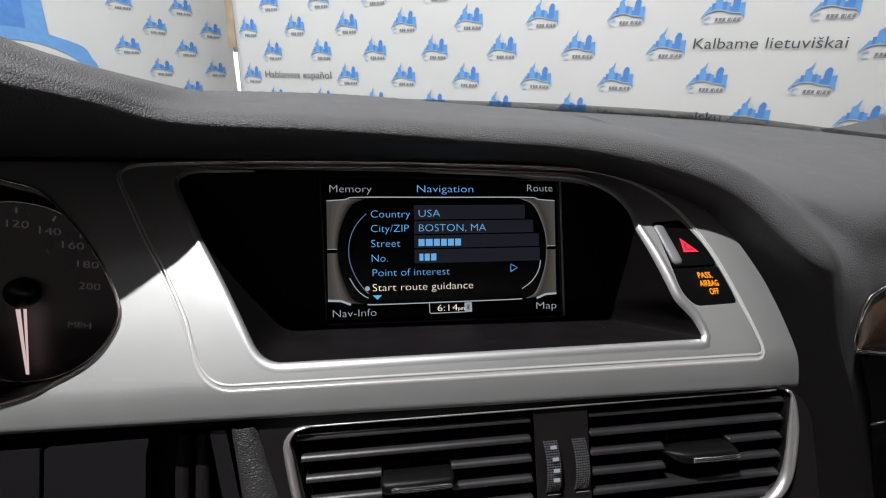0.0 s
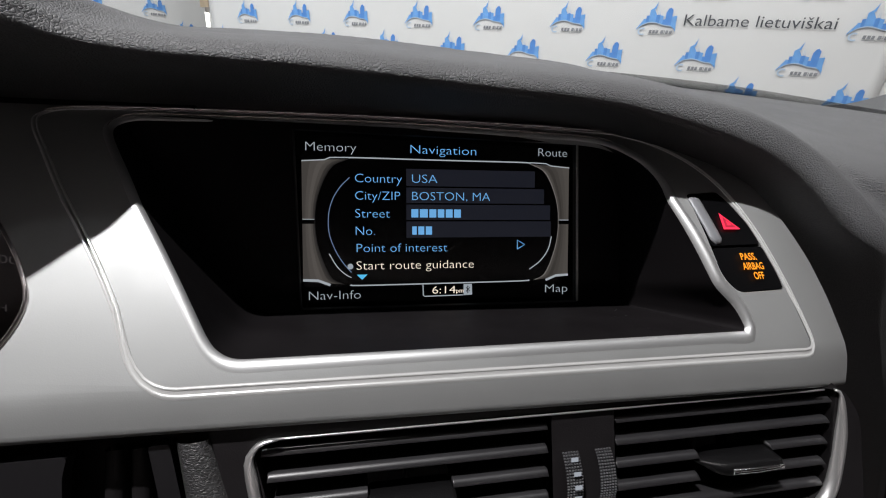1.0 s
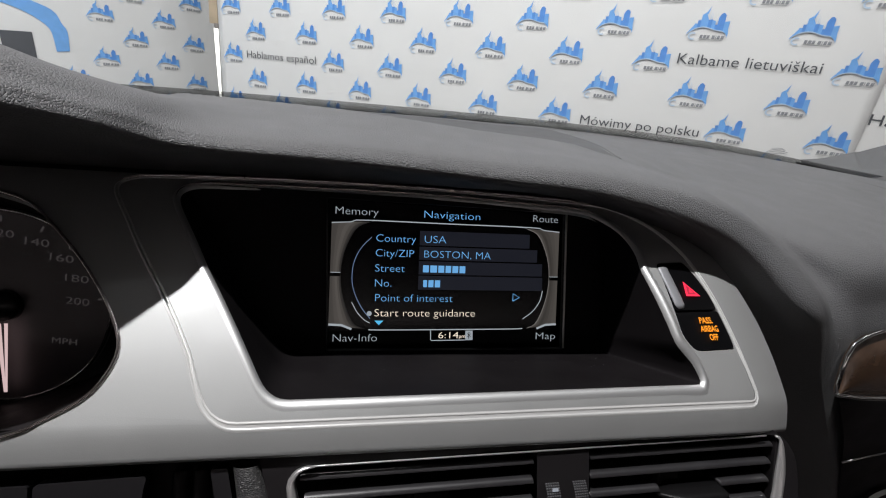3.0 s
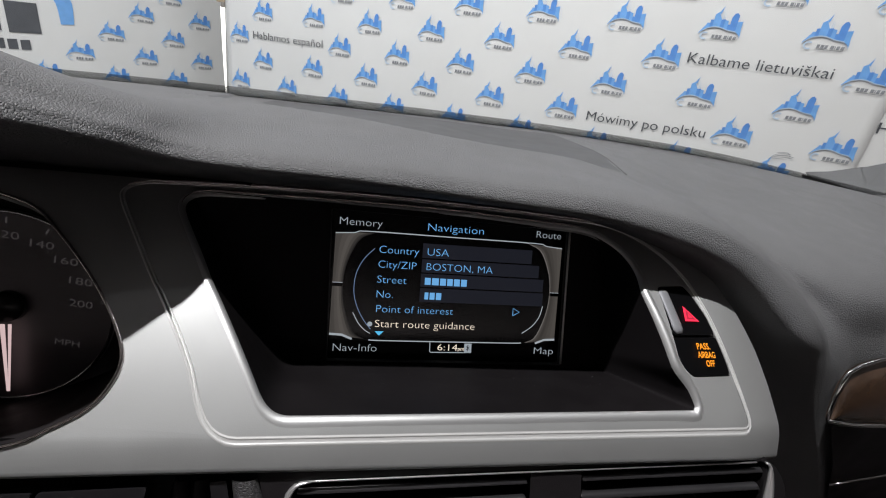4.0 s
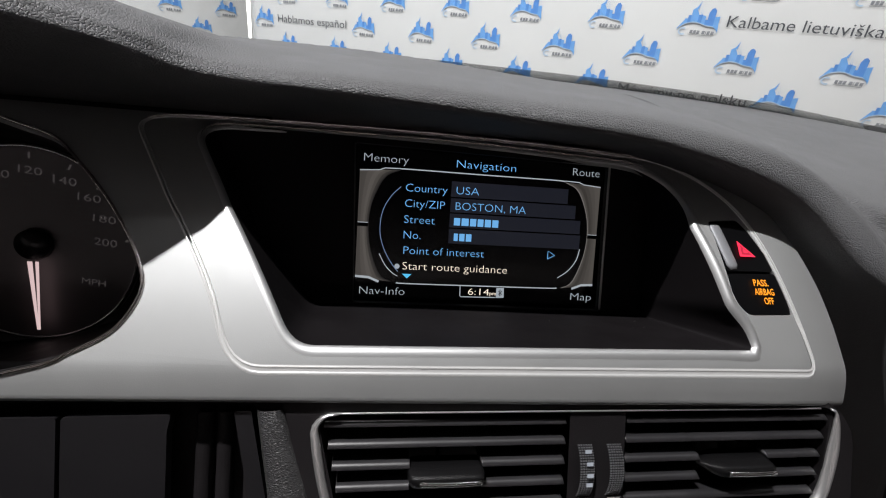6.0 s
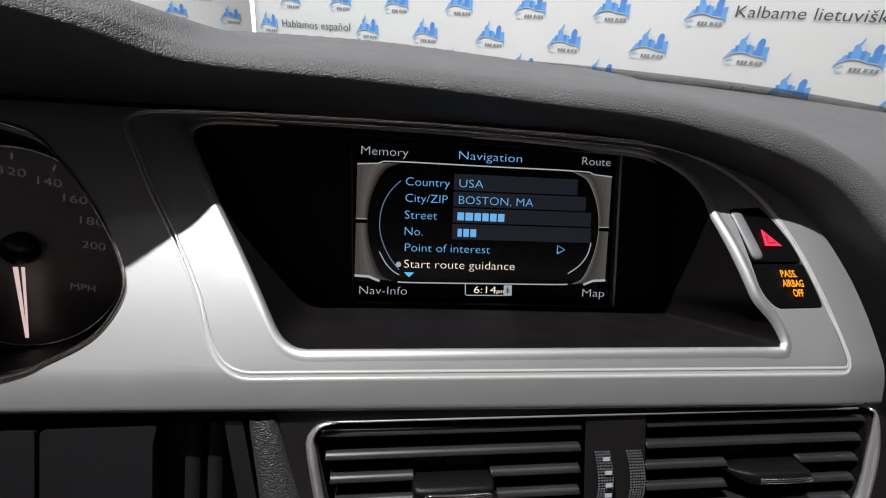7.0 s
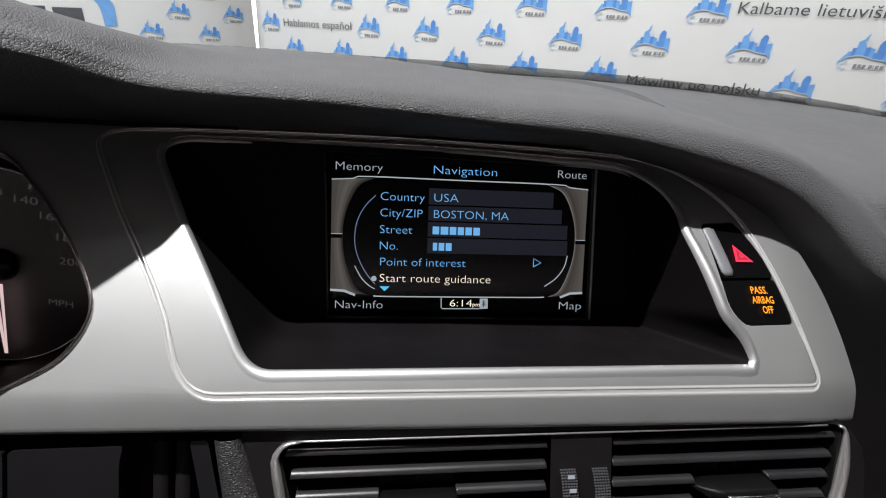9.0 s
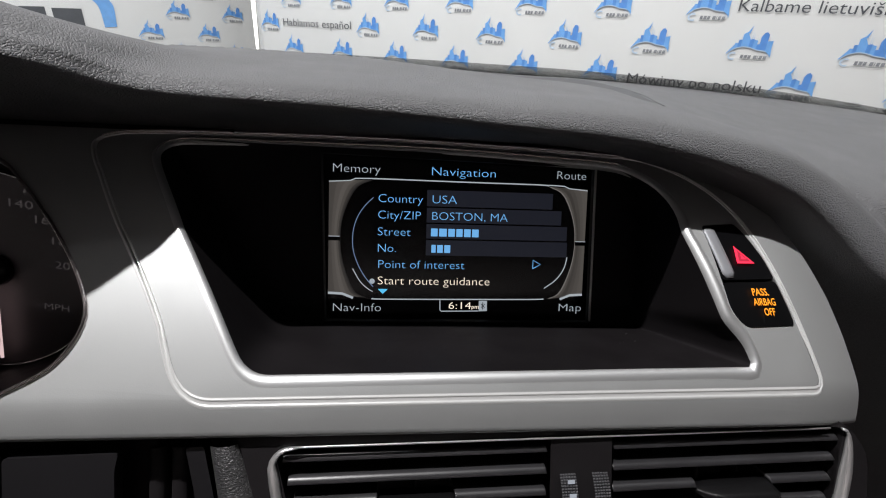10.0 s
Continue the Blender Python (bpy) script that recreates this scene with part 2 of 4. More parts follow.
def logo_mesh():
    """A printed emblem: a skyline on an arch over a ring and two bars; its origin is the arch's left foot."""
    me = bpy.data.meshes.new("emblem")
    verts, faces, slots = [], [], []

    def poly(points, slot, up):
        first = len(verts)
        verts.extend((x, y, up) for x, y in points)
        faces.append(tuple(range(first, first + len(points))))
        slots.append(slot)

    K, V = 0.00064, 0.00078

    def low(x):
        return V * float(np.interp(x, (0, 20, 50, 90, 130, 170, 200, 230, 250, 264), (-2, 18, 33, 42, 40, 29, 26, 24, 15, -8)))

    # roofs and towers rise without a gap from a curved base
    for x0, x1, a, b, slot in ((0, 10, 4, 14, 0), (10, 38, 15, 50, 0), (38, 56, 56, 56, 0), (56, 75, 73, 75, 1), (75, 96, 103, 115, 0), (96, 104, 115, 119, 0), (104, 122, 106, 80, 0), (122, 146, 78, 82, 1), (146, 169, 78, 74, 0),
                               (169, 183, 55, 56, 1), (183, 195, 93, 113, 1), (195, 210, 113, 118, 1), (210, 226, 118, 106, 1), (226, 258, 72, 77, 0), (258, 264, 38, 8, 0)):
        poly([(K * x0, low(x0)), (K * x1, low(x1)), (K * x1, max(V * b, low(x1) + 0.003)), (K * x0, max(V * a, low(x0) + 0.005))], slot, 0.0006)
    poly([(K * 96, V * 112), (K * 110, V * 106), (K * 120, V * 150)], 0, 0.0007)
    for x in (132, 141):
        poly([(K * (x - 2), V * 78), (K * (x + 2), V * 78), (K * x, V * (128 - (x - 132)))], 2, 0.0006)
    n = 16
    for k in range(n):
        a, b = 264 * k / n, 264 * (k + 1) / n
        poly([(K * a, low(a) - 0.004), (K * b, low(b) - 0.004), (K * b, low(b)), (K * a, low(a))], 2, 0.0005)
    for k in range(12):
        a, b = (math.pi * (0.3 + 1.4 * (k + d) / 12) for d in (0, 1))
        poly([(0.027 + r * math.cos(w), -0.009 + r * 0.85 * math.sin(w)) for r, w in ((0.019, a), (0.019, b), (0.012, b), (0.012, a))], 2, 0.0006)
    for x0, w in ((0.057, 0.011), (0.0715, 0.012), (0.086, 0.011), (0.107, 0.012), (0.122, 0.003), (0.129, 0.011), (0.144, 0.012)):
        poly([(x0, -0.0165), (x0 + w, -0.0165), (x0 + w + 0.002, -0.002), (x0 + 0.002, -0.002)], 3, 0.0006)
    poly([(0.056, -0.0215), (0.152, -0.0215), (0.152, -0.0200), (0.056, -0.0200)], 3, 0.0006)
    me.from_pydata(verts, [], faces)
    for p, s in zip(me.polygons, slots):
        p.material_index = s
    for m in (BLUE, DEEPBLUE, PALEBLUE, GREYINK):
        me.materials.append(m)
    return me


EMBLEM = logo_mesh()


def cloth(name, frame_, u0, u1, z0, z1, label, ripple=0.006, seed=0):
    """A hanging banner with shallow folds, 3 mm thick."""
    nu, nv = int((u1 - u0) / 0.05) + 2, 26
    rows = []
    for j in range(nv):
        z = z0 + (z1 - z0) * j / (nv - 1)
        rows.append([frame_ @ Vector((u, z, -0.004 - ripple * (0.5 + 0.5 * noise.noise((u * 0.9 + seed, z * 0.35, seed)))))
                     for u in np.linspace(u0, u1, nu)])
    ob = part(name, loft(rows), CLOTH)
    so = ob.modifiers.new("thickness", "SOLIDIFY")
    so.thickness, so.offset = 0.002, 0
    return tagged(ob, label, "banner")


main_banner = cloth("banner", MAIN, -0.030, 3.672, 0.0, 2.7, "white vinyl banner printed with rows of blue skyline emblems", seed=1)
side_banner = cloth("banner", SIDE, -3.6, 0.06, 0.0, 2.7, "white vinyl banner with a large blue emblem and grey bars", seed=5)
end_banner = cloth("banner", MAIN @ Matrix.Translation((0, 0, -0.012)), 3.50, 5.6, 0.0, 2.7,
                   "white vinyl banner tucked behind the edge of its neighbour", seed=9)
ROW, COL = 0.1493, 0.4084
TEXTS = [("Hablamos español", 1.0, 0), ("Kalbame lietuviškai", 7.5, 1), ("Mówimy po polsku", 6.5, -1)]


def emblem(banner, frame_, u, z, slope):
    ob = new("emblem", EMBLEM)
    ob.parent = banner
    ob.matrix_basis = frame_ @ Matrix.Translation((u, z, 0.001)) @ Matrix.Rotation(slope, 4, "Z")


for r in range(-5, 9):
    for c in range(0, 9):
        cc = c + (0.5 if r % 2 else 0)
        if any(abs(cc - tc) < 0.1 and r == tr for _, tc, tr in TEXTS) or cc > 8.55:
            continue
        emblem(main_banner, MAIN, cc * COL + 0.006, 0.915 + r * ROW + 0.0138 * cc, 0.027)
for text, u, z, w in (("Hablamos español", 0.210, 0.938, 0.565), ("Kalbame lietuviškai", 2.853, 1.180, 0.576), ("Mówimy po polsku", 2.470, 0.840, 0.568)):
    letters("writing", text, 0.066, INK, main_banner, MAIN @ Matrix.Translation((u, z, 0.0035)) @ Matrix.Rotation(0.04 if z < 0.9 else 0.03, 4, "Z"), w, thin=0.003)
letters("writing", "Hablamos español", 0.066, INK, end_banner, MAIN @ Matrix.Translation((3.672, 1.016, -0.0145)) @ Matrix.Rotation(0.03, 4, "Z"), 0.6)
for r in range(-5, 9):
    for c in range(-8, 0):
        cc = c + (0 if r % 2 else 0.5)
        if cc > -0.6 or (cc < -2.6 and r > 0) or (cc < -3.2 and r > -2):
            continue
        emblem(side_banner, SIDE, cc * COL, 0.769 + r * 0.150 - 0.003 * cc, -0.007)


def flat(outline, frame_, up, material, parent, name):
    bm = bmesh.new()
    bm.faces.new([bm.verts.new(frame_ @ Vector((x, y, up))) for x, y in outline])
    return part(name, bm, material, parent, smooth=False)


# the large emblem of the side banner: arch, buildings and bars
arch_top = spline([(-3.0, 1.12), (-2.4, 1.22), (-1.9, 1.23), (-1.5, 1.185), (-1.30, 1.13), (-1.198, 1.083), (-1.165, 1.009), (-1.142, 0.962), (-1.148, 0.835)], 24)
arch_low = spline([(-3.0, 0.98), (-2.4, 1.08), (-1.9, 1.12), (-1.639, 1.118), (-1.473, 1.104), (-1.333, 1.051), (-1.25, 0.987), (-1.228, 0.932), (-1.222, 0.827)], 24)
flat([tuple(p) for p in arch_top] + [tuple(p) for p in arch_low[::-1]], SIDE, 0.001, BLUE, side_banner, "arch")
flat([(-1.72, 1.20), (-1.384, 1.155), (-1.379, 1.55), (-1.72, 1.62)], SIDE, 0.0015, BLUE, side_banner, "tower")
flat([(-1.85, 1.21), (-1.497, 1.189), (-1.459, 1.66), (-1.85, 1.66)], SIDE, 0.002, DEEPBLUE, side_banner, "tower")
flat([(-2.3, 1.22), (-1.95, 1.22), (-1.95, 2.1), (-2.3, 2.1)], SIDE, 0.002, BLUE, side_banner, "tower")
for x0, x1 in ((-1.50, -1.335), (-1.67, -1.535), (-1.85, -1.71), (-2.05, -1.9)):
    flat([(x0, 0.748), (x1, 0.755), (x1, 0.94), (x0, 0.935)], SIDE, 0.001, INK, side_banner, "bar")
for x0, x1 in ((-1.455, -1.405), (-1.52, -1.47), (-1.59, -1.535), (-1.655, -1.605), (-1.80, -1.74)):
    flat([(x0, 0.645), (x1, 0.648), (x1, 0.71), (x0, 0.706)], SIDE, 0.001, INK, side_banner, "bar")

# post where the two banners meet, with daylight behind the gap
post = part("wall_post", box(0, 0, 0, 0.075, 0.02, 1.6, 0.004), principled("tan_wood_post", (0.50, 0.40, 0.28), 0.7, grain=0.3, grain_size=60, stain=0.15))
post.matrix_world = MAIN @ Matrix.Translation((-0.060, 1.925, -0.020)) @ Matrix.Rotation(radians(-90), 4, "X") @ Matrix.Rotation(radians(1.5), 4, "Y")
tagged(post, "tan wooden post between two banners", "post")
clip_ = part("wall_bracket", box(0, 0, 0, 0.036, 0.024, 0.034, 0.003), principled("grey_bracket", (0.22, 0.20, 0.18), 0.6, stain=0.1))
clip_.matrix_world = MAIN @ Matrix.Translation((-0.052, 1.112, -0.014)) @ Matrix.Rotation(radians(-90), 4, "X")
tagged(clip_, "small grey bracket at the foot of the post", "bracket")
gap = flat([(-0.061, 0.5), (-0.050, 0.5), (-0.036, 0.98), (-0.034, 1.10), (-0.075, 1.10), (-0.072, 0.85)], MAIN, -0.003, glow("daylight", (1, 0.98, 0.93), 2.5), None, "daylight_gap")
tagged(gap, "bright daylight showing through the gap between banners", "window", kind="structure")
# walls out of view; side and rear ones reflect the fill lamps
for name, x, y, sx, sy in (("wall_west", -6.9, 0.5, 0.1, 14), ("wall_east", 6.9, 0.5, 0.1, 14), ("wall_north", 0, 7.4, 14, 0.1), ("wall_south", 0, -6.4, 14, 0.1)):
    tagged(part(name, box(x, y, 1.75, sx, sy, 3.5), principled("hall_plaster", (0.6, 0.6, 0.58), 0.85, stain=0.06), smooth=False),
           "pale plain hall wall, added to enclose and bounce the lamps", "wall", kind="structure")

# dashboard ------------------------------------------------------------------------
dash = thing("dashboard", "dark grey car dashboard with a silver centre fascia", "dashboard")

# the padded top: rows across the car, from the fascia round the brow to the windscreen
S_UNDER = [(-0.6, 0.043, 0.9972), (-0.42, 0.043, 0.9972), (-0.32, 0.043, 0.9972), (-0.25, 0.043, 0.9972), (-0.205, 0.043, 0.9972), (-0.165, 0.043, 0.9972), (-0.12, 0.043, 0.9972), (-0.06, 0.043, 0.9972),
           (0.0, 0.042, 0.9972), (0.08, 0.034, 0.9972), (0.13, 0.010, 0.9910), (0.160, -0.016, 0.977), (0.172, -0.026, 0.946), (0.188, -0.034, 0.909), (0.232, -0.030, 0.81), (0.31, -0.020, 0.66)]
S_FOLD = [(-0.6, -0.0928, 1.0608), (-0.42, -0.0895, 1.0592), (-0.32, -0.0851, 1.057), (-0.252, -0.0766, 1.0514), (-0.208, -0.0615, 1.0403), (-0.176, -0.0415, 1.0326), (-0.146, -0.0235, 1.0229), (-0.07, -0.017, 1.0206),
          (0, -0.0183, 1.0181), (0.08, -0.0169, 1.0128), (0.149, -0.024, 0.9923), (0.19, -0.0432, 0.9573), (0.2075, -0.0524, 0.9303), (0.233, -0.0509, 0.8952), (0.288, -0.0522, 0.804), (0.375, -0.0428, 0.6545)]
S_LIP = [(-0.6, -0.1188, 1.0818), (-0.42, -0.1155, 1.0802), (-0.32, -0.1091, 1.077), (-0.2499, -0.0976, 1.0684), (-0.2047, -0.0819, 1.0538), (-0.1714, -0.0624, 1.0441), (-0.1424, -0.0438, 1.0329), (-0.0697, -0.0404, 1.0299),
          (0.0002, -0.0414, 1.0263), (0.0802, -0.0425, 1.0202), (0.1572, -0.0494, 1.0001), (0.203, -0.0709, 0.966), (0.2247, -0.07, 0.944), (0.2475, -0.068, 0.9068), (0.31, -0.066, 0.8114), (0.398, -0.055, 0.66)]
S_ROLL = [(-0.6, -0.1171, 1.0962), (-0.42, -0.1138, 1.0942), (-0.3188, -0.1074, 1.0904), (-0.2484, -0.0959, 1.0796), (-0.2031, -0.0802, 1.0611), (-0.17, -0.0607, 1.0498), (-0.1407, -0.042, 1.0392), (-0.0691, -0.0383, 1.0373),
          (0.0008, -0.0391, 1.0347), (0.082, -0.0402, 1.0301), (0.1591, -0.0476, 1.013), (0.21, -0.069, 0.9785), (0.2325, -0.0715, 0.9505), (0.253, -0.0705, 0.9095), (0.3155, -0.0686, 0.8105), (0.4028, -0.0573, 0.66)]
S_SHOULDER = [(-0.6, -0.1074, 1.1016), (-0.42, -0.1041, 1.0995), (-0.316, -0.0977, 1.0955), (-0.2451, -0.0862, 1.0838), (-0.1996, -0.0705, 1.0638), (-0.1669, -0.051, 1.052), (-0.1366, -0.0315, 1.0416), (-0.0678, -0.0262, 1.0401),
          (0.0021, -0.0262, 1.0379), (0.0861, -0.0273, 1.0339), (0.1635, -0.0374, 1.018), (0.215, -0.06, 0.983), (0.2385, -0.069, 0.954), (0.259, -0.07, 0.911), (0.3253, -0.0663, 0.8102), (0.4114, -0.0547, 0.66)]
S_CROWN = [(-0.6, -0.0828, 1.1023), (-0.42, -0.0785, 1.1002), (-0.31, -0.0711, 1.0962), (-0.238, -0.0581, 1.0844), (-0.192, -0.0395, 1.0642), (-0.16, -0.018, 1.0523), (-0.128, 0.0032, 1.0419), (-0.065, 0.0055, 1.0405),
          (0.005, 0.0036, 1.0383), (0.095, 0.0025, 1.0344), (0.173, -0.0044, 1.0186), (0.223, -0.043, 0.9855), (0.247, -0.0655, 0.9565), (0.272, -0.0685, 0.912), (0.335, -0.064, 0.81), (0.42, -0.052, 0.66)]
S_BACK = [(-0.60, 0.04, 1.050), (-0.42, 0.04, 1.052), (-0.31, 0.045, 1.050), (-0.24, 0.055, 1.045), (-0.195, 0.065, 1.042), (-0.165, 0.075, 1.040), (-0.13, 0.080, 1.039), (-0.06, 0.085, 1.038),
          (0.02, 0.09, 1.034), (0.12, 0.09, 1.028), (0.21, 0.08, 1.014), (0.3, -0.028, 0.997), (0.335, -0.057, 0.962), (0.33, -0.065, 0.910), (0.37, -0.064, 0.81), (0.46, -0.055, 0.66)]
S_REAR = [(-0.60, 0.22, 1.015), (-0.46, 0.245, 1.016), (-0.36, 0.258, 1.017), (-0.28, 0.268, 1.018), (-0.23, 0.273, 1.018), (-0.18, 0.278, 1.018), (-0.13, 0.283, 1.018), (-0.05, 0.288, 1.018),
          (0.05, 0.294, 1.018), (0.20, 0.296, 1.016), (0.42, 0.290, 1.009), (0.7, 0.16, 0.992), (0.75, -0.040, 0.975), (0.75, -0.060, 0.915), (0.72, -0.060, 0.82), (0.74, -0.045, 0.66)]
cols = 480
curves = [spline(s, cols) for s in (S_UNDER, S_FOLD, S_LIP, S_ROLL, S_SHOULDER, S_CROWN, S_BACK, S_REAR)]
grid = [spline([c[k] for c in curves], 230) for k in range(cols)]


TRAY_X = (-0.215, -0.190, -0.168, -0.121, -0.086, -0.050, -0.012, 0.035, 0.070, 0.100, 0.130, 0.146)
TRAY_Y = (0.130, 0.115, 0.106, 0.086, 0.076, 0.062, 0.051, 0.046, 0.047, 0.050, 0.057, 0.068)


def tray(p):
    """Depth of the shallow tray behind the brow: a raised front edge, a dip behind it and a scoop at its left end."""
    x, y, z = p
    if z < 0.99 or x < -0.22 or x > 0.18 or y < -0.01:
        return 0.0
    front = float(np.interp(x, TRAY_X, TRAY_Y))
    side = float(np.interp(y, (0.060, 0.068, 0.105, 0.135, 0.165, 0.195, 0.25), (0.140, 0.1455, 0.155, 0.1655, 0.1705, 0.1715, 0.165)))
    b = min(max((side - x) / 0.060, 0.0), 1.0)
    b = b * b * (3 - 2 * b)
    c = min(max((x + 0.198) / 0.006, 0.0), 1.0)
    if y < front:
        return -0.0040 * max(1 - (front - y) / 0.055, 0.0) ** 2 * b * c
    a = y - front
    scoop = 0.026 * math.exp(-((x + 0.184) / 0.016) ** 2 - ((a - 0.010) / 0.014) ** 2) * min(a / 0.002, 1.0)
    return (-0.0040 + 0.0105 * (1 - math.exp(-a * 30)) + scoop) * b * c * float(np.interp(y, (0.17, 0.285), (1.0, 0.15)))


grid = [[(p[0], p[1], p[2] - tray(p)) for p in row] for row in grid]
PAD = np.array(grid).reshape(-1, 3)


def on_pad(x, y, up=0.0):
    """A point on the padded top over (x, y)."""
    d = (PAD[:, 0] - x) ** 2 + (PAD[:, 1] - y) ** 2 + np.where(PAD[:, 2] < 0.93, 1.0, 0.0)
    near = np.argsort(d)[:4]
    w = 1 / (d[near] + 1e-7)
    return Vector((x, y, float((PAD[near, 2] * w).sum() / w.sum()) + up))


part("padded_top", loft(grid), LEATHER, dash, "grey grained soft vinyl dashboard top")

# smooth sheet added in the tray; its darker grey stands in for shade
TRAY_SHADE = principled("smooth_shaded_tray", (0.083, 0.084, 0.087), 0.62, grain=0.12, grain_size=1400, stain=0.05, rough_var=0.04, spec=0.3)
TRAY = PAD[(PAD[:, 2] > 0.99) & (PAD[:, 0] > -0.26) & (PAD[:, 0] < 0.22) & (PAD[:, 1] > 0.03)]


def in_tray(x, y, up):
    """A point of the tray's floor over (x, y), from the plane through its neighbours."""
    d = (TRAY[:, 0] - x) ** 2 + (TRAY[:, 1] - y) ** 2
    near = TRAY[np.argpartition(d, 14)[:14]]
    a = np.c_[near[:, 0] - x, near[:, 1] - y, np.ones(14)]
    return Vector((x, y, float(np.linalg.lstsq(a, near[:, 2], rcond=None)[0][2]) + up))


rows = []
for v in np.r_[0, np.linspace(0.02, 1, 22) ** 1.3]:
    row = []
    for u in np.linspace(0, 1, 70):
        x = -0.196 + (0.163 + 0.196) * u
        front = float(np.interp(x, TRAY_X, TRAY_Y)) + 0.002
        y = front + (0.262 - front) * v
        side = float(np.interp(y, (0.060, 0.068, 0.105, 0.135, 0.165, 0.195, 0.25), (0.138, 0.1435, 0.153, 0.1635, 0.1685, 0.1695, 0.165)))
        left = -0.160 + 0.006 * (2 * v - 1) ** 2
        x = left + (side - left) * u
        y = max(y, float(np.interp(x, TRAY_X, TRAY_Y)) + 0.002)
        row.append(in_tray(x, y, 0.0002 + 0.0005 * min(v * 8, 1.0) * min(u * 8, 1.0) * min((1 - u) * 8, 1.0)))
    rows.append(row)
part("tray_shade_sheet", loft(rows), TRAY_SHADE, dash, "smooth tray floor sheet, darkened for the shade behind the edge")

# fascia
def corner(a, q, b, r, n=7):
    """Points of a rounded corner at q between a and b."""
    a, q, b = (np.array(v, float) for v in (a, q, b))
    s_, e_ = q + (a - q) / np.linalg.norm(a - q) * r, q + (b - q) / np.linalg.norm(b - q) * r
    return np.array([(1 - t) ** 2 * s_ + 2 * t * (1 - t) * q + t * t * e_ for t in np.linspace(0, 1, n)])


TIP = (-0.1356, -0.0466)
opening = np.vstack([spline([TIP, (-0.1430, -0.0340), (-0.1510, -0.0205), (-0.1572, -0.0090), (-0.1592, -0.0020), (-0.1575, 0.0038), (-0.1530, 0.0072), (-0.1450, 0.0086), (-0.120, 0.0090),
                             (-0.090, 0.0097), (-0.060, 0.0099), (-0.032, 0.0096), (0.006, 0.0080), (0.038, 0.0048), (0.0617, 0.0030), (0.078, 0.0015), (0.0905, -0.0022), (0.1005, -0.0110),
                             (0.1062, -0.0195), (0.1092, -0.0290), (0.1098, -0.0360)], 90),
                     [(0.1088, -0.0424)], corner((0.1088, -0.0424), (0.1178, -0.0797), (0.1262, -0.0880), 0.003), corner((0.1178, -0.0797), (0.1262, -0.0880), (0.1290, -0.0952), 0.003),
                     corner((0.1262, -0.0880), (0.1290, -0.0952), (0, -0.0952), 0.0015, 4), corner((0, -0.0951), (-0.1015, -0.0951), TIP, 0.009)])
groove = np.vstack([spline([(-0.1369, -0.0808), (-0.1445, -0.0697), (-0.1540, -0.0570), (-0.1660, -0.0410), (-0.1790, -0.0212), (-0.1882, -0.0065), (-0.1918, 0.0025), (-0.1905, 0.0085),
                            (-0.1865, 0.0124), (-0.1800, 0.0151), (-0.1570, 0.0180), (-0.1260, 0.0205), (-0.0950, 0.0218), (-0.0600, 0.0222), (-0.0300, 0.0213), (0.0080, 0.0180), (0.0440, 0.0152),
                            (0.0800, 0.0112), (0.0985, 0.0083), (0.1092, 0.0037), (0.1212, -0.0050), (0.1330, -0.0178), (0.1415, -0.0312), (0.1462, -0.0425), (0.1512, -0.0580), (0.1566, -0.0775),
                            (0.1615, -0.0941)], 150),
                    corner((0.1615, -0.0941), (0.1642, -0.1027), (0, -0.1024), 0.006), corner((0, -0.1024), (-0.1270, -0.1020), (-0.1369, -0.0808), 0.013)])
buttons = rounded([(0.1200, -0.0395), (0.1395, -0.0380), (0.1430, -0.0430), (0.1490, -0.0560), (0.1548, -0.0775), (0.1555, -0.0822), (0.1285, -0.0828), (0.1225, -0.0765)], [0.003, 0.002, 0.002, 0.003, 0.002, 0.002, 0.004, 0.004])
cluster_hole = np.vstack([spline([(-0.46, -0.06), (-0.40, -0.012), (-0.33, 0.008), (-0.275, 0.004), (-0.2431, -0.0069), (-0.2245, -0.0148), (-0.2088, -0.0281), (-0.1903, -0.0454), (-0.1761, -0.0608),
                                  (-0.1679, -0.0723), (-0.1658, -0.0794), (-0.1687, -0.0867), (-0.1752, -0.0928), (-0.1878, -0.0979), (-0.2021, -0.1018), (-0.26, -0.1075), (-0.33, -0.1085), (-0.42, -0.100)], 200)])
side_edge = [(0.150, 0.0), (0.1635, -0.030), (0.1757, -0.0522), (0.1833, -0.0708), (0.1875, -0.0855), (0.1900, -0.0975), (0.1912, -0.1040)]
outer = np.array([(-0.60, 0.0415), (0.02, 0.0415), (0.085, 0.034), (0.125, 0.018)] + side_edge + [(0.1908, -0.1086), (-0.05, -0.1074), (-0.60, -0.1045)])
BENDS = np.r_[np.arange(-0.1100, -0.0990, 0.0011), np.arange(-0.096, 0.041, 0.004)]


def grown(outline, d):
    """An outline moved outwards by d; it runs clockwise."""
    o = np.array(outline)
    t = sum(np.roll(o, -k, 0) - np.roll(o, k, 0) for k in (1, 2, 3))
    nrm = np.stack([-t[:, 1], t[:, 0]], 1)
    return o + (nrm / (np.linalg.norm(nrm, axis=1)[:, None] + 1e-12)) * np.reshape(d, (-1, 1))


groove_line = resample(groove, 420, True)
opening_line = resample(opening, 300, True)
soft_side = (opening_line[:, 0] > 0.095) & (opening_line[:, 1] > -0.074)
for _ in range(2):
    middle = 0.5 * (np.roll(opening_line, 1, 0) + np.roll(opening_line, -1, 0))
    opening_line = np.where(soft_side[:, None], 0.5 * (opening_line + middle), opening_line)
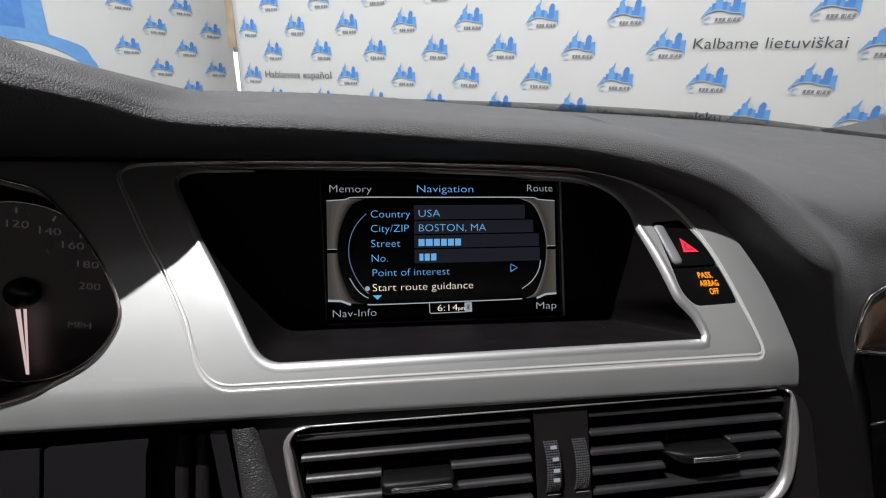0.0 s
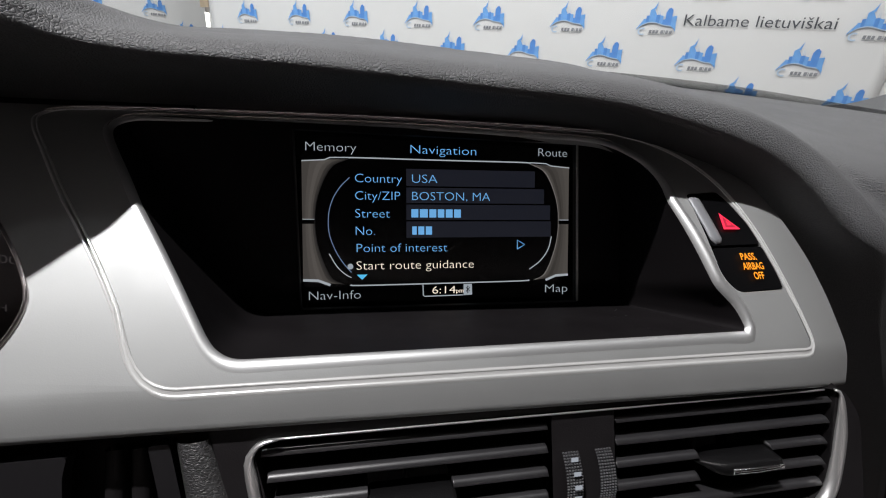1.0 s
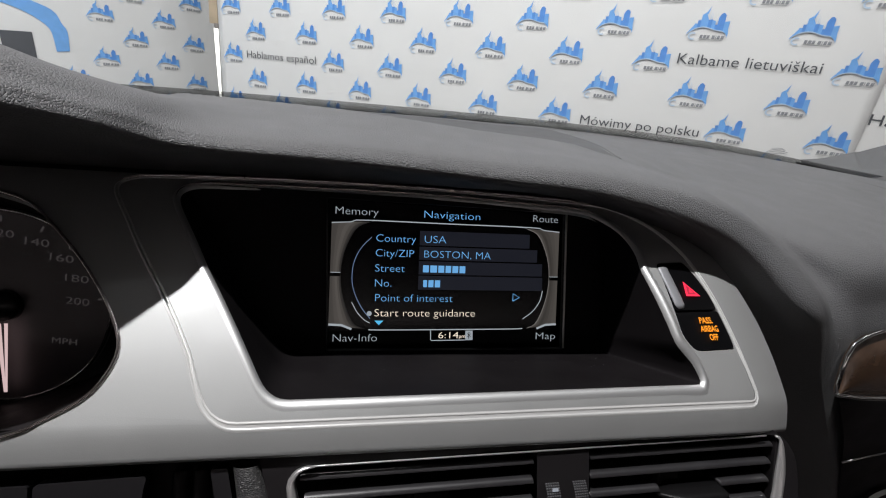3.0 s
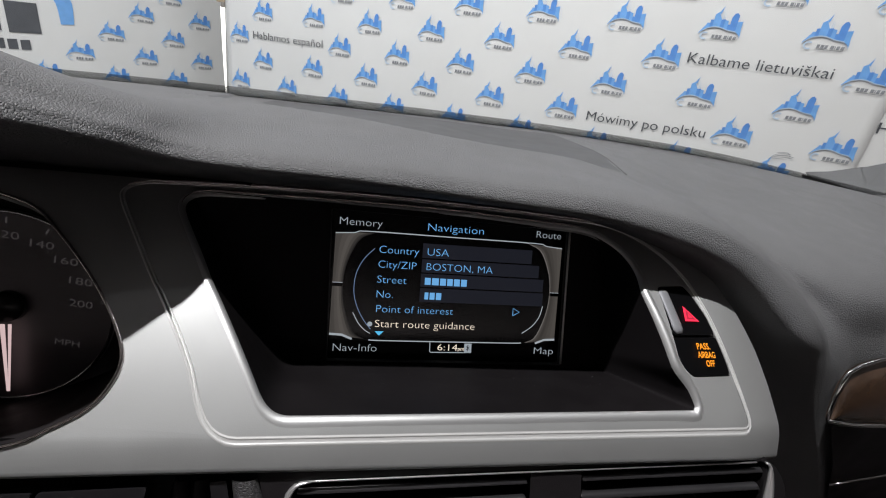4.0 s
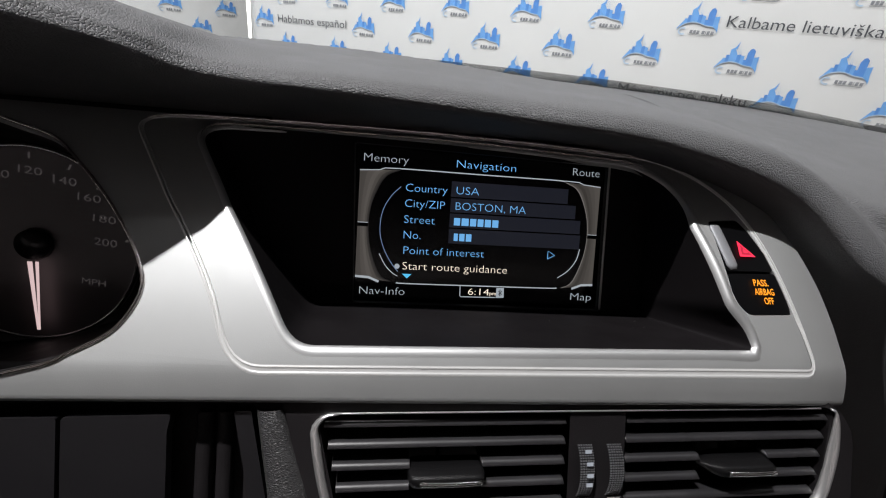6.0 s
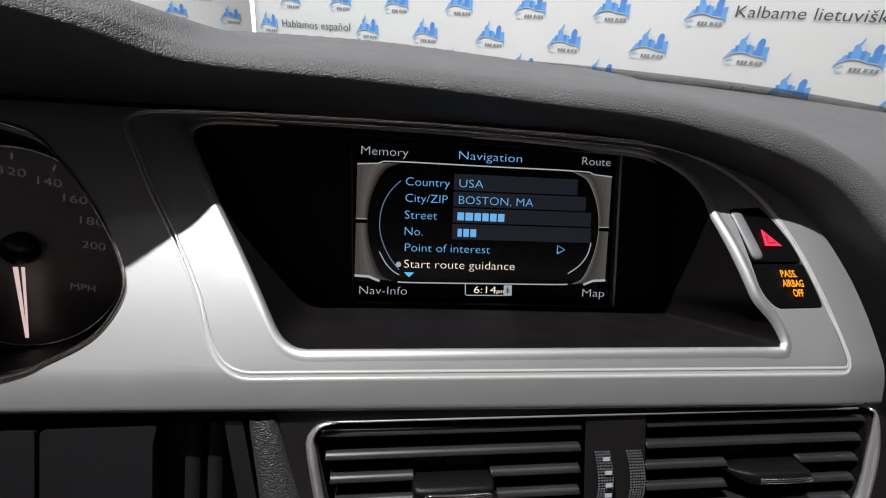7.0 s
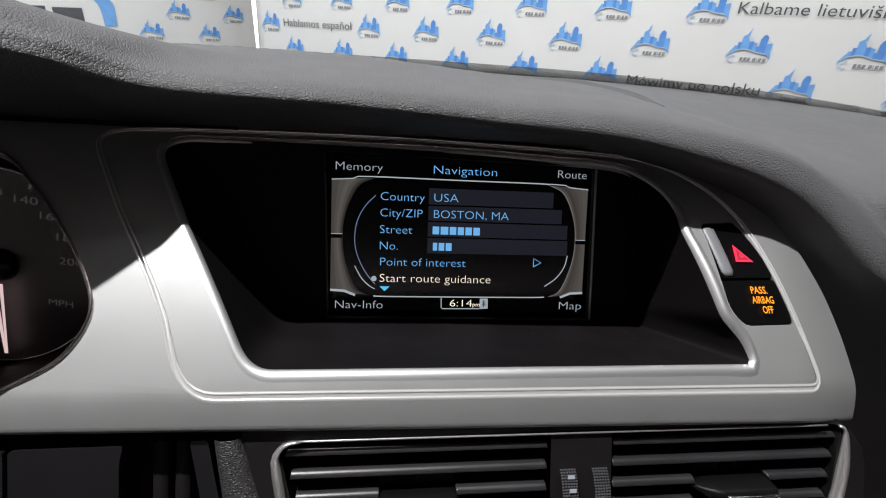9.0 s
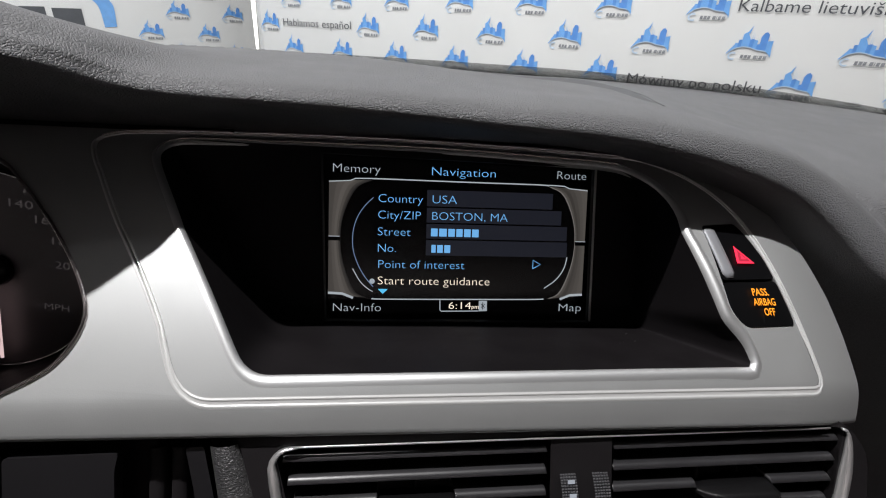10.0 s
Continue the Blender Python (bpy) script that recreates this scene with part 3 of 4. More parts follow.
part("fascia_panel", sheet([outer, grown(groove_line, 0.0012), cluster_hole], BENDS, fascia, 0.004), SILVER, dash, "satin silver trim panel")
# the rim is broader beside the switches
broad = np.array([1.0 if x > 0.1 and -0.088 < y < -0.040 else 0.0 for x, y in opening_line])
broad = np.convolve(np.r_[broad[-9:], broad, broad[:9]], np.ones(19) / 19, "valid")
rim_width = 0.0034 + 0.0022 * broad
part("bezel", sheet([grown(groove_line, -0.0012), grown(opening_line, rim_width), buttons], BENDS, lambda x, y, h: fascia(x, y, h + 0.0005), 0.006), SILVER, dash, "satin silver display surround")
# two rounded lips with a narrow channel between them
rows = [[fascia(x, y, h if h < 0.00015 else h * float(np.interp(y, (-0.090, -0.062), (0.22, 4.0)))) for x, y in grown(groove_line, d)] for d, h in
        ((0.0013, 0.00002), (0.0011, -0.00012), (0.0009, -0.00020), (0.0007, -0.00022), (0.0005, -0.00014), (0.0004, 0.00012), (0.00025, 0.0005), (0.00012, 0.0007), (-0.00012, 0.0007),
         (-0.00025, 0.0005), (-0.0004, 0.00014), (-0.0005, -0.00006), (-0.0007, -0.00012), (-0.0009, -0.00006), (-0.0011, 0.00014), (-0.0013, 0.00052))]
part("groove", loft(rows, True), BRIGHT, dash, "polished groove round the display surround")
# beads added along the top only, standing in for the lips' bright glint
for line, d, r, name in ((groove_line, 0.0008, 0.00100, "groove_glint"), (groove_line, -0.0008, 0.00045, "groove_glint"), (opening_line, 0.45 * rim_width, 0.00055, "rim_glint")):
    bead = [fascia(x, y, -0.6 * r) for x, y in grown(line, d) if y > (0.007 if line is groove_line else -0.004)]
    start = max(range(len(bead)), key=lambda k: (bead[k] - bead[k - 1]).length)
    bead = bead[start:] + bead[:start]
    part(name, tube(bead, list(r * np.sqrt(np.interp(np.linspace(0, 1, len(bead)), (0, 0.12, 0.85, 1), (0.05, 1, 1, 0.2))))), BEAD, dash, "added bead for the thin glint over the display surround")
rows = []
for d, h in ((1.03, 0.0), (0.86, -0.00006), (0.68, -0.00008), (0.50, 0.00004), (0.34, 0.00035), (0.20, 0.0008), (0.09, 0.0013), (0.02, 0.0017), (0.0, 0.0021)):
    ring_ = grown(opening_line, rim_width * d)
    rows.append([fascia(x, y, 0.00049 + h * (1 + 0.3 * w) - 0.0009 * w * max(0.0, 1 - (2 * d - 1) ** 2)) for (x, y), w in zip(ring_, broad)])
part("opening_edge", loft(rows, True), RIM, dash, "polished silver rim")
roll = []
for dy, dz in ((0, 0), (-0.0004, -0.0012), (-0.0004, -0.0024), (0.0003, -0.0036), (0.0018, -0.0045), (0.005, -0.0049), (0.012, -0.0049)):
    roll.append([fascia(x, float(np.interp(x, (-0.6, -0.05, 0.1908), (-0.1045, -0.1074, -0.1086)))) + Vector((0, dy, dz)) for x in np.linspace(-0.6, 0.1908, 90)])
part("lower_edge", loft(roll), SILVER, dash)
part("shadow_gap", loft([[(x, -0.0945, 0.922), (x, -0.0955, 0.900), (x, -0.090, 0.895)] for x in np.linspace(-0.6, 0.178, 12)]), BLACK, dash)

# black recess round the display
mouth = opening_line


def mate(p):
    """The foot of the recess wall under a point of the opening."""
    x = float(np.interp(p[0], (-0.16, -0.1356, -0.1, 0.0, 0.075, 0.0997, 0.1095, 0.129), (-0.158, -0.134, -0.0993, 0.0, 0.080, 0.098, 0.106, 0.108)))
    v = float(np.interp(p[1], (-0.095, -0.05, -0.0205, -0.008, 0.0035, 0.0108), (-0.0490, -0.01, 0.027, 0.0410, 0.0492, 0.0500)))
    return x, v


rows = []
for k in np.linspace(0, 1, 7):
    row = []
    for p in mouth:
        a, (bx, bz) = fascia(p[0], p[1], 0.0024), mate(p)
        row.append(a.lerp(sc(bx, -0.010, bz), k))
    rows.append(row)
part("recess", loft(rows, True), MATT, dash, "matt black plastic recess")
foot = [mate(p) for p in mouth]
window = rounded([(-0.0812, 0.0466), (0.0768, 0.0458), (0.0790, -0.0466), (-0.0776, -0.0472)], 0.001, 2)
hole = window
for (xa, za), (xb, zb), mm in (((0.0773, 0.0456), (0.0794, -0.0462), "pale"), ((-0.0815, 0.0462), (-0.0779, -0.0468), "dark"), ((-0.0779, -0.0474), (0.0792, -0.0468), "dark")):
    part("window_edge", tube([sc(xa + (xb - xa) * k, -0.0106, za + (zb - za) * k) for k in np.linspace(0, 1, 8)], 0.0007 if mm == "pale" else 0.0003),
         principled(mm + "_window_edge", (0.55, 0.53, 0.50) if mm == "pale" else (0.05, 0.05, 0.05), 0.3, 0.3), dash)
part("recess_back", sheet([np.array(foot), hole], (), lambda x, y, h: sc(x, -0.010 + h, y), 0.004), MATT, dash)

# display
display = thing("navigation_display", "lit car navigation screen showing an address entry menu", "screen")
TURN = Matrix.Rotation(0.009, 4, "Y").inverted()


def sd(x, z, up=0.0):
    """A point of the display's picture, in millimetres from its middle."""
    return SCREEN @ TURN @ Vector((x / 1000, -up / 1000, z / 1000))


def sm(x, z, up=0.4):
    return SCREEN @ TURN @ Matrix.Translation((x / 1000, -up / 1000, z / 1000)) @ Matrix.Rotation(radians(90), 4, "X")


part("glass", box(0, 0.0022, 0, 0.166, 0.004, 0.100, m=SCREEN @ TURN), DISPLAY, display, "black display glass", smooth=False)
CYAN = glow("blue_screen_text", (0.17, 0.47, 0.87), 0.82)
PALE = glow("pale_screen_text", (0.50, 0.56, 0.62), 0.6)
WARM = glow("warm_white_screen_text", (0.95, 0.82, 0.68), 0.95)
FIELD = glow("grey_blue_screen_field", (0.0095, 0.0105, 0.0160), 1.0)
LINE = glow("silver_screen_line", (0.42, 0.46, 0.50), 0.8)


def show(name, text, x, z, w, material):
    letters(name, text, 0.0070, material, display, sm(x, z), w / 1000, thin=0.016)


for text, x, z, w, m in (("Memory", -76.6, 38.0, 27, PALE), ("Navigation", -19.6, 38.2, 38.4, CYAN), ("Route", 57.3, 38.9, 18.4, PALE), ("Country", -50.2, 21.4, 26, CYAN), ("USA", -18.6, 21.7, 14.6, CYAN),
                         ("City/ZIP", -50.2, 11.8, 25, CYAN), ("BOSTON, MA", -18.6, 11.9, 46, CYAN), ("Street", -50.2, 1.9, 19.2, CYAN), ("No.", -50.2, -7.8, 10.6, CYAN),
                         ("Point of interest", -49.8, -17.4, 51.6, CYAN), ("Start route guidance", -49.7, -27.2, 67.6, WARM), ("Nav-Info", -75.8, -43.4, 28, PALE), ("Map", 62.4, -43.0, 14.6, PALE)):
    show("menu_text", text, x, z, w, m)


def patch(name, points, material, up):
    bm = bmesh.new()
    bm.faces.new([bm.verts.new(sd(x, z, up)) for x, z in points])
    return part(name, bm, material, display, smooth=False)


# address lines stay unreadable bars
for x, z, widths in ((-18.4, 2.1, (4.0, 4.6, 4.0, 3.8, 4.0, 4.0)), (-17.9, -7.7, (2.6, 3.4, 3.6))):
    for w in widths:
        patch("bar", [(x, z), (x + w, z), (x + w, z + 4.7), (x, z + 4.7)], CYAN, 0.4)
        x += w + 0.9
# fields behind the values
for k, (z0, z1, right) in enumerate(((19.9, 29.5, 56), (10.3, 19.0, 62), (0.7, 9.4, 66), (-9.4, -0.2, 66.5))):
    patch("field", [(-21.2, z0), (right, z0 + 0.3), (right, z1 + 0.3), (-21.2, z1)], FIELD, 0.2)


def stroke(name, points, width, material, up=0.45):
    p = np.array(points, float)
    rows = []
    for i in range(len(p)):
        t = p[min(i + 1, len(p) - 1)] - p[max(i - 1, 0)]
        nrm = np.array((-t[1], t[0])) / (np.linalg.norm(t) + 1e-9) * width / 2
        rows.append([sd(*(p[i] - nrm), up), sd(*(p[i] + nrm), up)])
    return part(name, loft(rows), material, display, smooth=False)


stroke("line", spline([(-52.7, 34.6), (-48, 34.9), (0, 34.8), (48, 34.9), (53, 34.2)], 16), 0.7, LINE)
stroke("line", spline([(-52, -35.4), (-48, -36.0), (0, -35.9), (48, -35.6), (52.6, -35.0)], 16), 0.7, LINE)
left_arc = spline([(-52.6, 24.0), (-57.5, 19.0), (-61.7, 12.2), (-64.0, 4.0), (-64.0, -6.0), (-61.2, -15.0), (-57, -22.5), (-52, -28.6)], 24)
stroke("line", left_arc, 0.5, glow("blue_screen_line", (0.16, 0.24, 0.40), 0.7))
stroke("line", spline([(-64, -18), (-60, -25), (-55.5, -29.5), (-52, -31.5)], 10), 0.5, LINE)
stroke("line", spline([(66.9, -9), (65, -16.5), (60, -23.5), (53, -28.6)], 14), 0.6, LINE)
# grey corner pieces of the menu
for s in (-1, 1):
    inner_edge = [(s * x, z) for x, z in spline([(53, 34.0), (62.5, 29.0), (69.5, 14.0), (71.3, -1.0), (69.2, -16.0), (63.0, -31.0), (55.5, -35.3)], 22)]
    shades = [(0.012, 0.011, 0.011), (0.030, 0.027, 0.025), (0.060, 0.054, 0.049), (0.080, 0.072, 0.066), (0.066, 0.059, 0.054), (0.050, 0.045, 0.041)]
    if s > 0:
        shades = [(0.130, 0.122, 0.115), (0.058, 0.052, 0.047), (0.036, 0.032, 0.029), (0.048, 0.043, 0.039), (0.060, 0.054, 0.049), (0.070, 0.063, 0.057)]
    for k, shade in enumerate(shades):
        rows = []
        for x, z in inner_edge:
            zo = z if abs(z) < 33 else 33 * np.sign(z)
            ends = [(x + (s * 78 - x) * f, z + (zo - z) * f) for f in ((k / 6) ** 1.5, ((k + 1) / 6) ** 1.5)]
            rows.append([sd(*e, 0.1) for e in ends])
        part("corner_panel", loft(rows), glow("grey_screen_corner", shade, 1.0), display, smooth=False)
    stroke("line", [(s * 78, 32.4), (s * 66, 33.3), (s * 63, 34.6), (s * 53, 34.9)], 0.6, LINE)
    stroke("line", [(s * 78, -32.4), (s * 70, -32.8), (s * 63.5, -35.4)], 1.4, LINE)
    patch("notch", [(s * 71.5, -1.6), (s * 78, -1.6), (s * 78, 0.8), (s * 71.5, 0.8)], DISPLAY, 0.3)
    stroke("line", [(s * 78, 0.9), (s * 71.6, 0.9)], 0.4, LINE)
disc = [(-52.6 + 1.6 * math.cos(a), -25.3 + 1.6 * math.sin(a)) for a in np.linspace(0, 2 * math.pi, 16, endpoint=False)]
patch("marker", disc, PALE, 0.5)
patch("marker", [(-49.2, -29.9), (-43.2, -29.9), (-46.2, -32.8)], glow("bright_blue_marker", (0.10, 0.52, 0.85), 0.9), 0.5)
stroke("marker", [(45.2, -16.4), (45.2, -11.2), (49.9, -13.8), (45.2, -16.4)], 0.55, CYAN)
stroke("clock_frame", [(-11.8, -36.4), (-11.6, -42.6), (-10.8, -43.2), (12.0, -43.0)], 0.6, PALE)
patch("clock_frame", [(12.2, -43.2), (17.4, -43.0), (17.2, -36.6), (12.2, -36.7)], PALE, 0.5)
stroke("clock_frame", [(13.6, -38.6), (15.8, -40.8), (14.6, -42.0), (14.6, -37.6), (15.8, -38.8), (13.6, -41.0)], 0.45, DISPLAY, 0.7)
letters("clock", "6:14", 0.0062, WARM, display, sm(-6.8, -41.8), 0.0138, thin=0.009)
letters("clock", "pm", 0.0036, WARM, display, sm(7.6, -41.6), 0.0044)

# hazard and airbag switch
hazard = thing("hazard_switch", "black hazard and airbag switch block with lit symbols", "switch")


def key(name, outline, h, material, parent):
    return part(name, sheet([outline], BENDS, lambda x, y, d: fascia(x, y, d + h), 0.006), material, parent)


def shrink(o, d):
    mid = np.mean(o, axis=0)
    return np.array([p + (mid - p) / np.linalg.norm(mid - p) * d for p in o])


upper = shrink(rounded([(0.1203, -0.0398), (0.1394, -0.0383), (0.1430, -0.0433), (0.1490, -0.0562), (0.1512, -0.0645), (0.1222, -0.0650)], 0.0015), 0.0003)
lower = shrink(rounded([(0.1222, -0.0657), (0.1515, -0.0652), (0.1547, -0.0775), (0.1552, -0.0819), (0.1288, -0.0825), (0.1228, -0.0765)], 0.0015), 0.0003)
GLOSSY = principled("gloss_black_plastic", (0.003, 0.003, 0.0035), 0.38, stain=0.1, spec=0.15)
key("button", upper, 0.0005, GLOSSY, hazard)
key("button", lower, 0.0005, GLOSSY, hazard)
key("socket", buttons, 0.006, BLACK, hazard)
strip = [fascia(x, y, 0.0006) for x, y in spline([(0.1232, -0.0415), (0.1245, -0.050), (0.1268, -0.0640)], 16)]
part("grip_strip", tube(strip, list(np.interp(np.linspace(0, 1, 16), (0, 0.06, 0.94, 1), (0.0020, 0.0037, 0.0037, 0.0022))), flat=0.35, sides=12), principled("satin_grey_strip", (0.26, 0.265, 0.28), 0.45, 0.2, stain=0.05), hazard, "satin grey grip strip")
RED = glow("red_hazard_light", (1.0, 0.025, 0.075), 1.5)
AMBER = glow("amber_warning_light", (1.0, 0.33, 0.015), 1.5)


def fascia_pose(x, y, h):
    """A pose on the fascia: x to the right, y up the slope, z out of it."""
    a, b = fascia(x, y, h), fascia(x, y + 0.001, h)
    up = (b - a).normalized()
    right = Vector((1, 0, 0))
    out = right.cross(up)
    m = Matrix((right, up, out)).transposed().to_4x4()
    m.translation = a
    return m


def plate(points, m, material, parent, name):
    bm = bmesh.new()
    bm.faces.new([bm.verts.new(m @ Vector((x, y, 0))) for x, y in points])
    return part(name, bm, material, parent, smooth=False)


hz = fascia_pose(0.1362, -0.0545, -0.0006)
DIMRED = glow("dim_red_hazard_light", (0.55, 0.015, 0.05), 1.0)
for k, (scale, m) in enumerate(((1.0, RED), (0.66, DIMRED), (0.26, RED))):
    plate([(-0.0003 + scale * x, -0.0016 + scale * y) for x, y in ((-0.0038, -0.0030), (0.0060, -0.0030), (-0.0027, 0.0068))], hz @ Matrix.Translation((0, 0, 0.0002 * k)), m, hazard, "triangle")
for k, (word, w, dx) in enumerate((("PASS.", 0.0090, -0.0055), ("AIRBAG", 0.0118, -0.0058), ("OFF", 0.0058, -0.0015))):
    letters("warning", word, 0.0052, AMBER, hazard, fascia_pose(0.1405, -0.0742, -0.0008) @ Matrix.Translation((dx, 0.0042 - 0.0050 * k, 0)), w, thin=-0.012)

# air vents
VENT_L = rounded([(-0.0900, 0.0012), (0.0300, 0.0012), (0.0300, 0.0610), (-0.0760, 0.0610)], [0.006, 0.002, 0.002, 0.012])
VENT_R = rounded([(0.0590, 0.0012), (0.1790, 0.0012), (0.1700, 0.0570), (0.0590, 0.0600)], [0.002, 0.006, 0.016, 0.002])


def bar(x0, x1, q):
    """A vent slat: a narrow face tilted upwards, and a blade that runs back from it; q is its lower front edge."""
    ring = [(q + 0.0001, 0.0014), (q - 0.0002, 0.0009), (q - 0.0022, 0.0027), (q - 0.0025, 0.0032), (q - 0.0030, 0.0050), (q - 0.0046, 0.0200), (q - 0.0026, 0.0200), (q + 0.0002, 0.0035)]
    return loft([[ventpoint(x, a, h) for a, h in ring] for x in (x0, x0 + 0.0004, x1 - 0.0004, x1)], True, True)


GRIP = principled("grained_black_grip", (0.006, 0.0058, 0.0062), 0.36, grain=0.4, grain_size=1800, stain=0.1, spec=0.25)
GRIP_SHAPE = [(0.0258, 0.01), (0.0278, 0.001), (0.0291, -0.003), (0.0298, -0.0042), (0.0309, -0.0048), (0.0332, -0.0046), (0.0348, -0.0034), (0.0357, -0.0012), (0.0357, 0.001), (0.0334, 0.008)]


def air_vent(x0, x1, grip, chrome, label):
    """grip: (x, how full the grip is there); chrome: the ends of its bright strip."""
    v = thing("air_vent", label, "air vent", "centre air vents")
    gx0, gx1 = grip[0][0], grip[-1][0]
    for k in range(6):
        q = 0.0082 + 0.0098 * k
        a = x0 + (0.0021 * k if x0 < 0 else 0)
        b = x1 - (0.0018 * k if x1 > 0.1 else 0)
        for c, d in (((a, gx0 + 0.0008), (gx1 - 0.0008, b)) if k in (2, 3) else ((a, b),)):
            part("slat", bar(c, d, q), SLAT, v)
    for k in range(5):
        x = x0 + (x1 - x0) * (k + 0.5) / 5
        part("rear_fin", box(0, 0, 0, 0.0015, 0.012, 0.056, m=Matrix.Translation(ventpoint(x, 0.030, 0.030)) @ Matrix.Rotation(radians(-26.6), 4, "X")), BLACK, v)
    rows = [[ventpoint(x, 0.0290 + (q - 0.0290) * f, 0.004 + (h - 0.004) * f) for q, h in GRIP_SHAPE] for x, f in grip]
    handle = part("handle", loft(rows, True, True), GRIP, v, "grained black sliding handle")
    c0, c1 = chrome
    rows = [[ventpoint(x, q, h - 0.0007 * math.sin(math.pi * k / 9)) for q, h in ((0.0312, -0.0038), (0.0314, -0.0053), (0.0323, -0.0057), (0.0334, -0.0054), (0.0338, -0.0038))]
            for k, x in enumerate(np.linspace(c0, c1, 10))]
    part("chrome_insert", loft(rows, True, True), CHROME, handle, "chrome strip")
    return v


air_vent(-0.0866, 0.0285, [(-0.0478, 0.55), (-0.0472, 0.82), (-0.0458, 0.95), (-0.0435, 1.0), (-0.030, 1.0), (-0.016, 1.0), (-0.0140, 0.95), (-0.0126, 0.82), (-0.0120, 0.55)], (-0.0428, -0.0140),
         "black slatted air vent with a chrome edge and centre handle")
air_vent(0.0605, 0.1765, [(0.1010, 0.15), (0.1040, 0.40), (0.1080, 0.75), (0.1115, 0.95), (0.1140, 1.0), (0.1260, 1.0), (0.1385, 1.0), (0.1410, 0.92), (0.1418, 0.55)], (0.1140, 0.1405),
         "black slatted air vent with a chrome edge and sliding handle")
console = thing("centre_stack", "satin black centre stack round the air vents", "trim panel")
shell = rounded([(-0.1050, -0.006), (0.1700, -0.004), (0.1770, -0.0008), (0.1850, 0.0050), (0.1910, 0.014), (0.1925, 0.02), (0.1925, 0.10), (-0.0790, 0.10)], 0.003)
part("panel", sheet([shell, VENT_L, VENT_R], (), lambda x, q, h: ventpoint(x, q, h + 0.0005), 0.005), BLACK, console)
for o in (VENT_L, VENT_R):
    part("vent_throat", loft([[ventpoint(x, q, h) for x, q in resample(o, 80, True)] for h in (0.001, 0.045)], True), BLACK, console)
part("vent_floor", sheet([np.array([(-0.102, -0.004), (0.186, -0.004), (0.186, 0.1), (-0.080, 0.1)])], (), lambda x, q, h: ventpoint(x, q, h + 0.045), 0.002), BLACK, console)
left_line = [(-0.080, 0.0014), (-0.0865, 0.0026), (-0.0902, 0.0072), (-0.0900, 0.012), (-0.0860, 0.033), (-0.0800, 0.053), (-0.0765, 0.0590), (-0.068, 0.0620), (-0.03, 0.0625), (0.03, 0.0625)]
right_line = [(0.1765, 0.0018), (0.1792, 0.0030), (0.1803, 0.0070), (0.1796, 0.018), (0.1765, 0.034), (0.1715, 0.048), (0.163, 0.0570), (0.150, 0.0610), (0.12, 0.0622), (0.03, 0.0625)]
for line, wide, m in ((left_line, 0.0022, DULL), (right_line, 0.0030, DULL)):
    n = 70
    taper = np.interp(np.linspace(0, 1, n), (0, 0.04, 0.12, 1), (0.3, 0.6, 1, 1)) * wide
    part("chrome_edge", tube([ventpoint(x, q, -0.0006) for x, q in resample(spline(line, 60), n)], list(taper), flat=0.6, sides=12), m, console, "chrome vent surround")
WHEEL_MARK = glow("white_wheel_mark", (0.7, 0.75, 0.85), 0.45)
KNURL = principled("grey_knurled_plastic", (0.10, 0.10, 0.105), 0.35, stain=0.1)
GREY_PRINT = principled("pale_grey_print", (0.35, 0.34, 0.34), 0.5)
top_line = [ventpoint(x, 0.0013, -0.0006) for x in np.linspace(-0.084, 0.170, 30)]
part("vent_top_edge", tube(top_line, 0.0005), DULL, console, "thin bright edge over the vents")
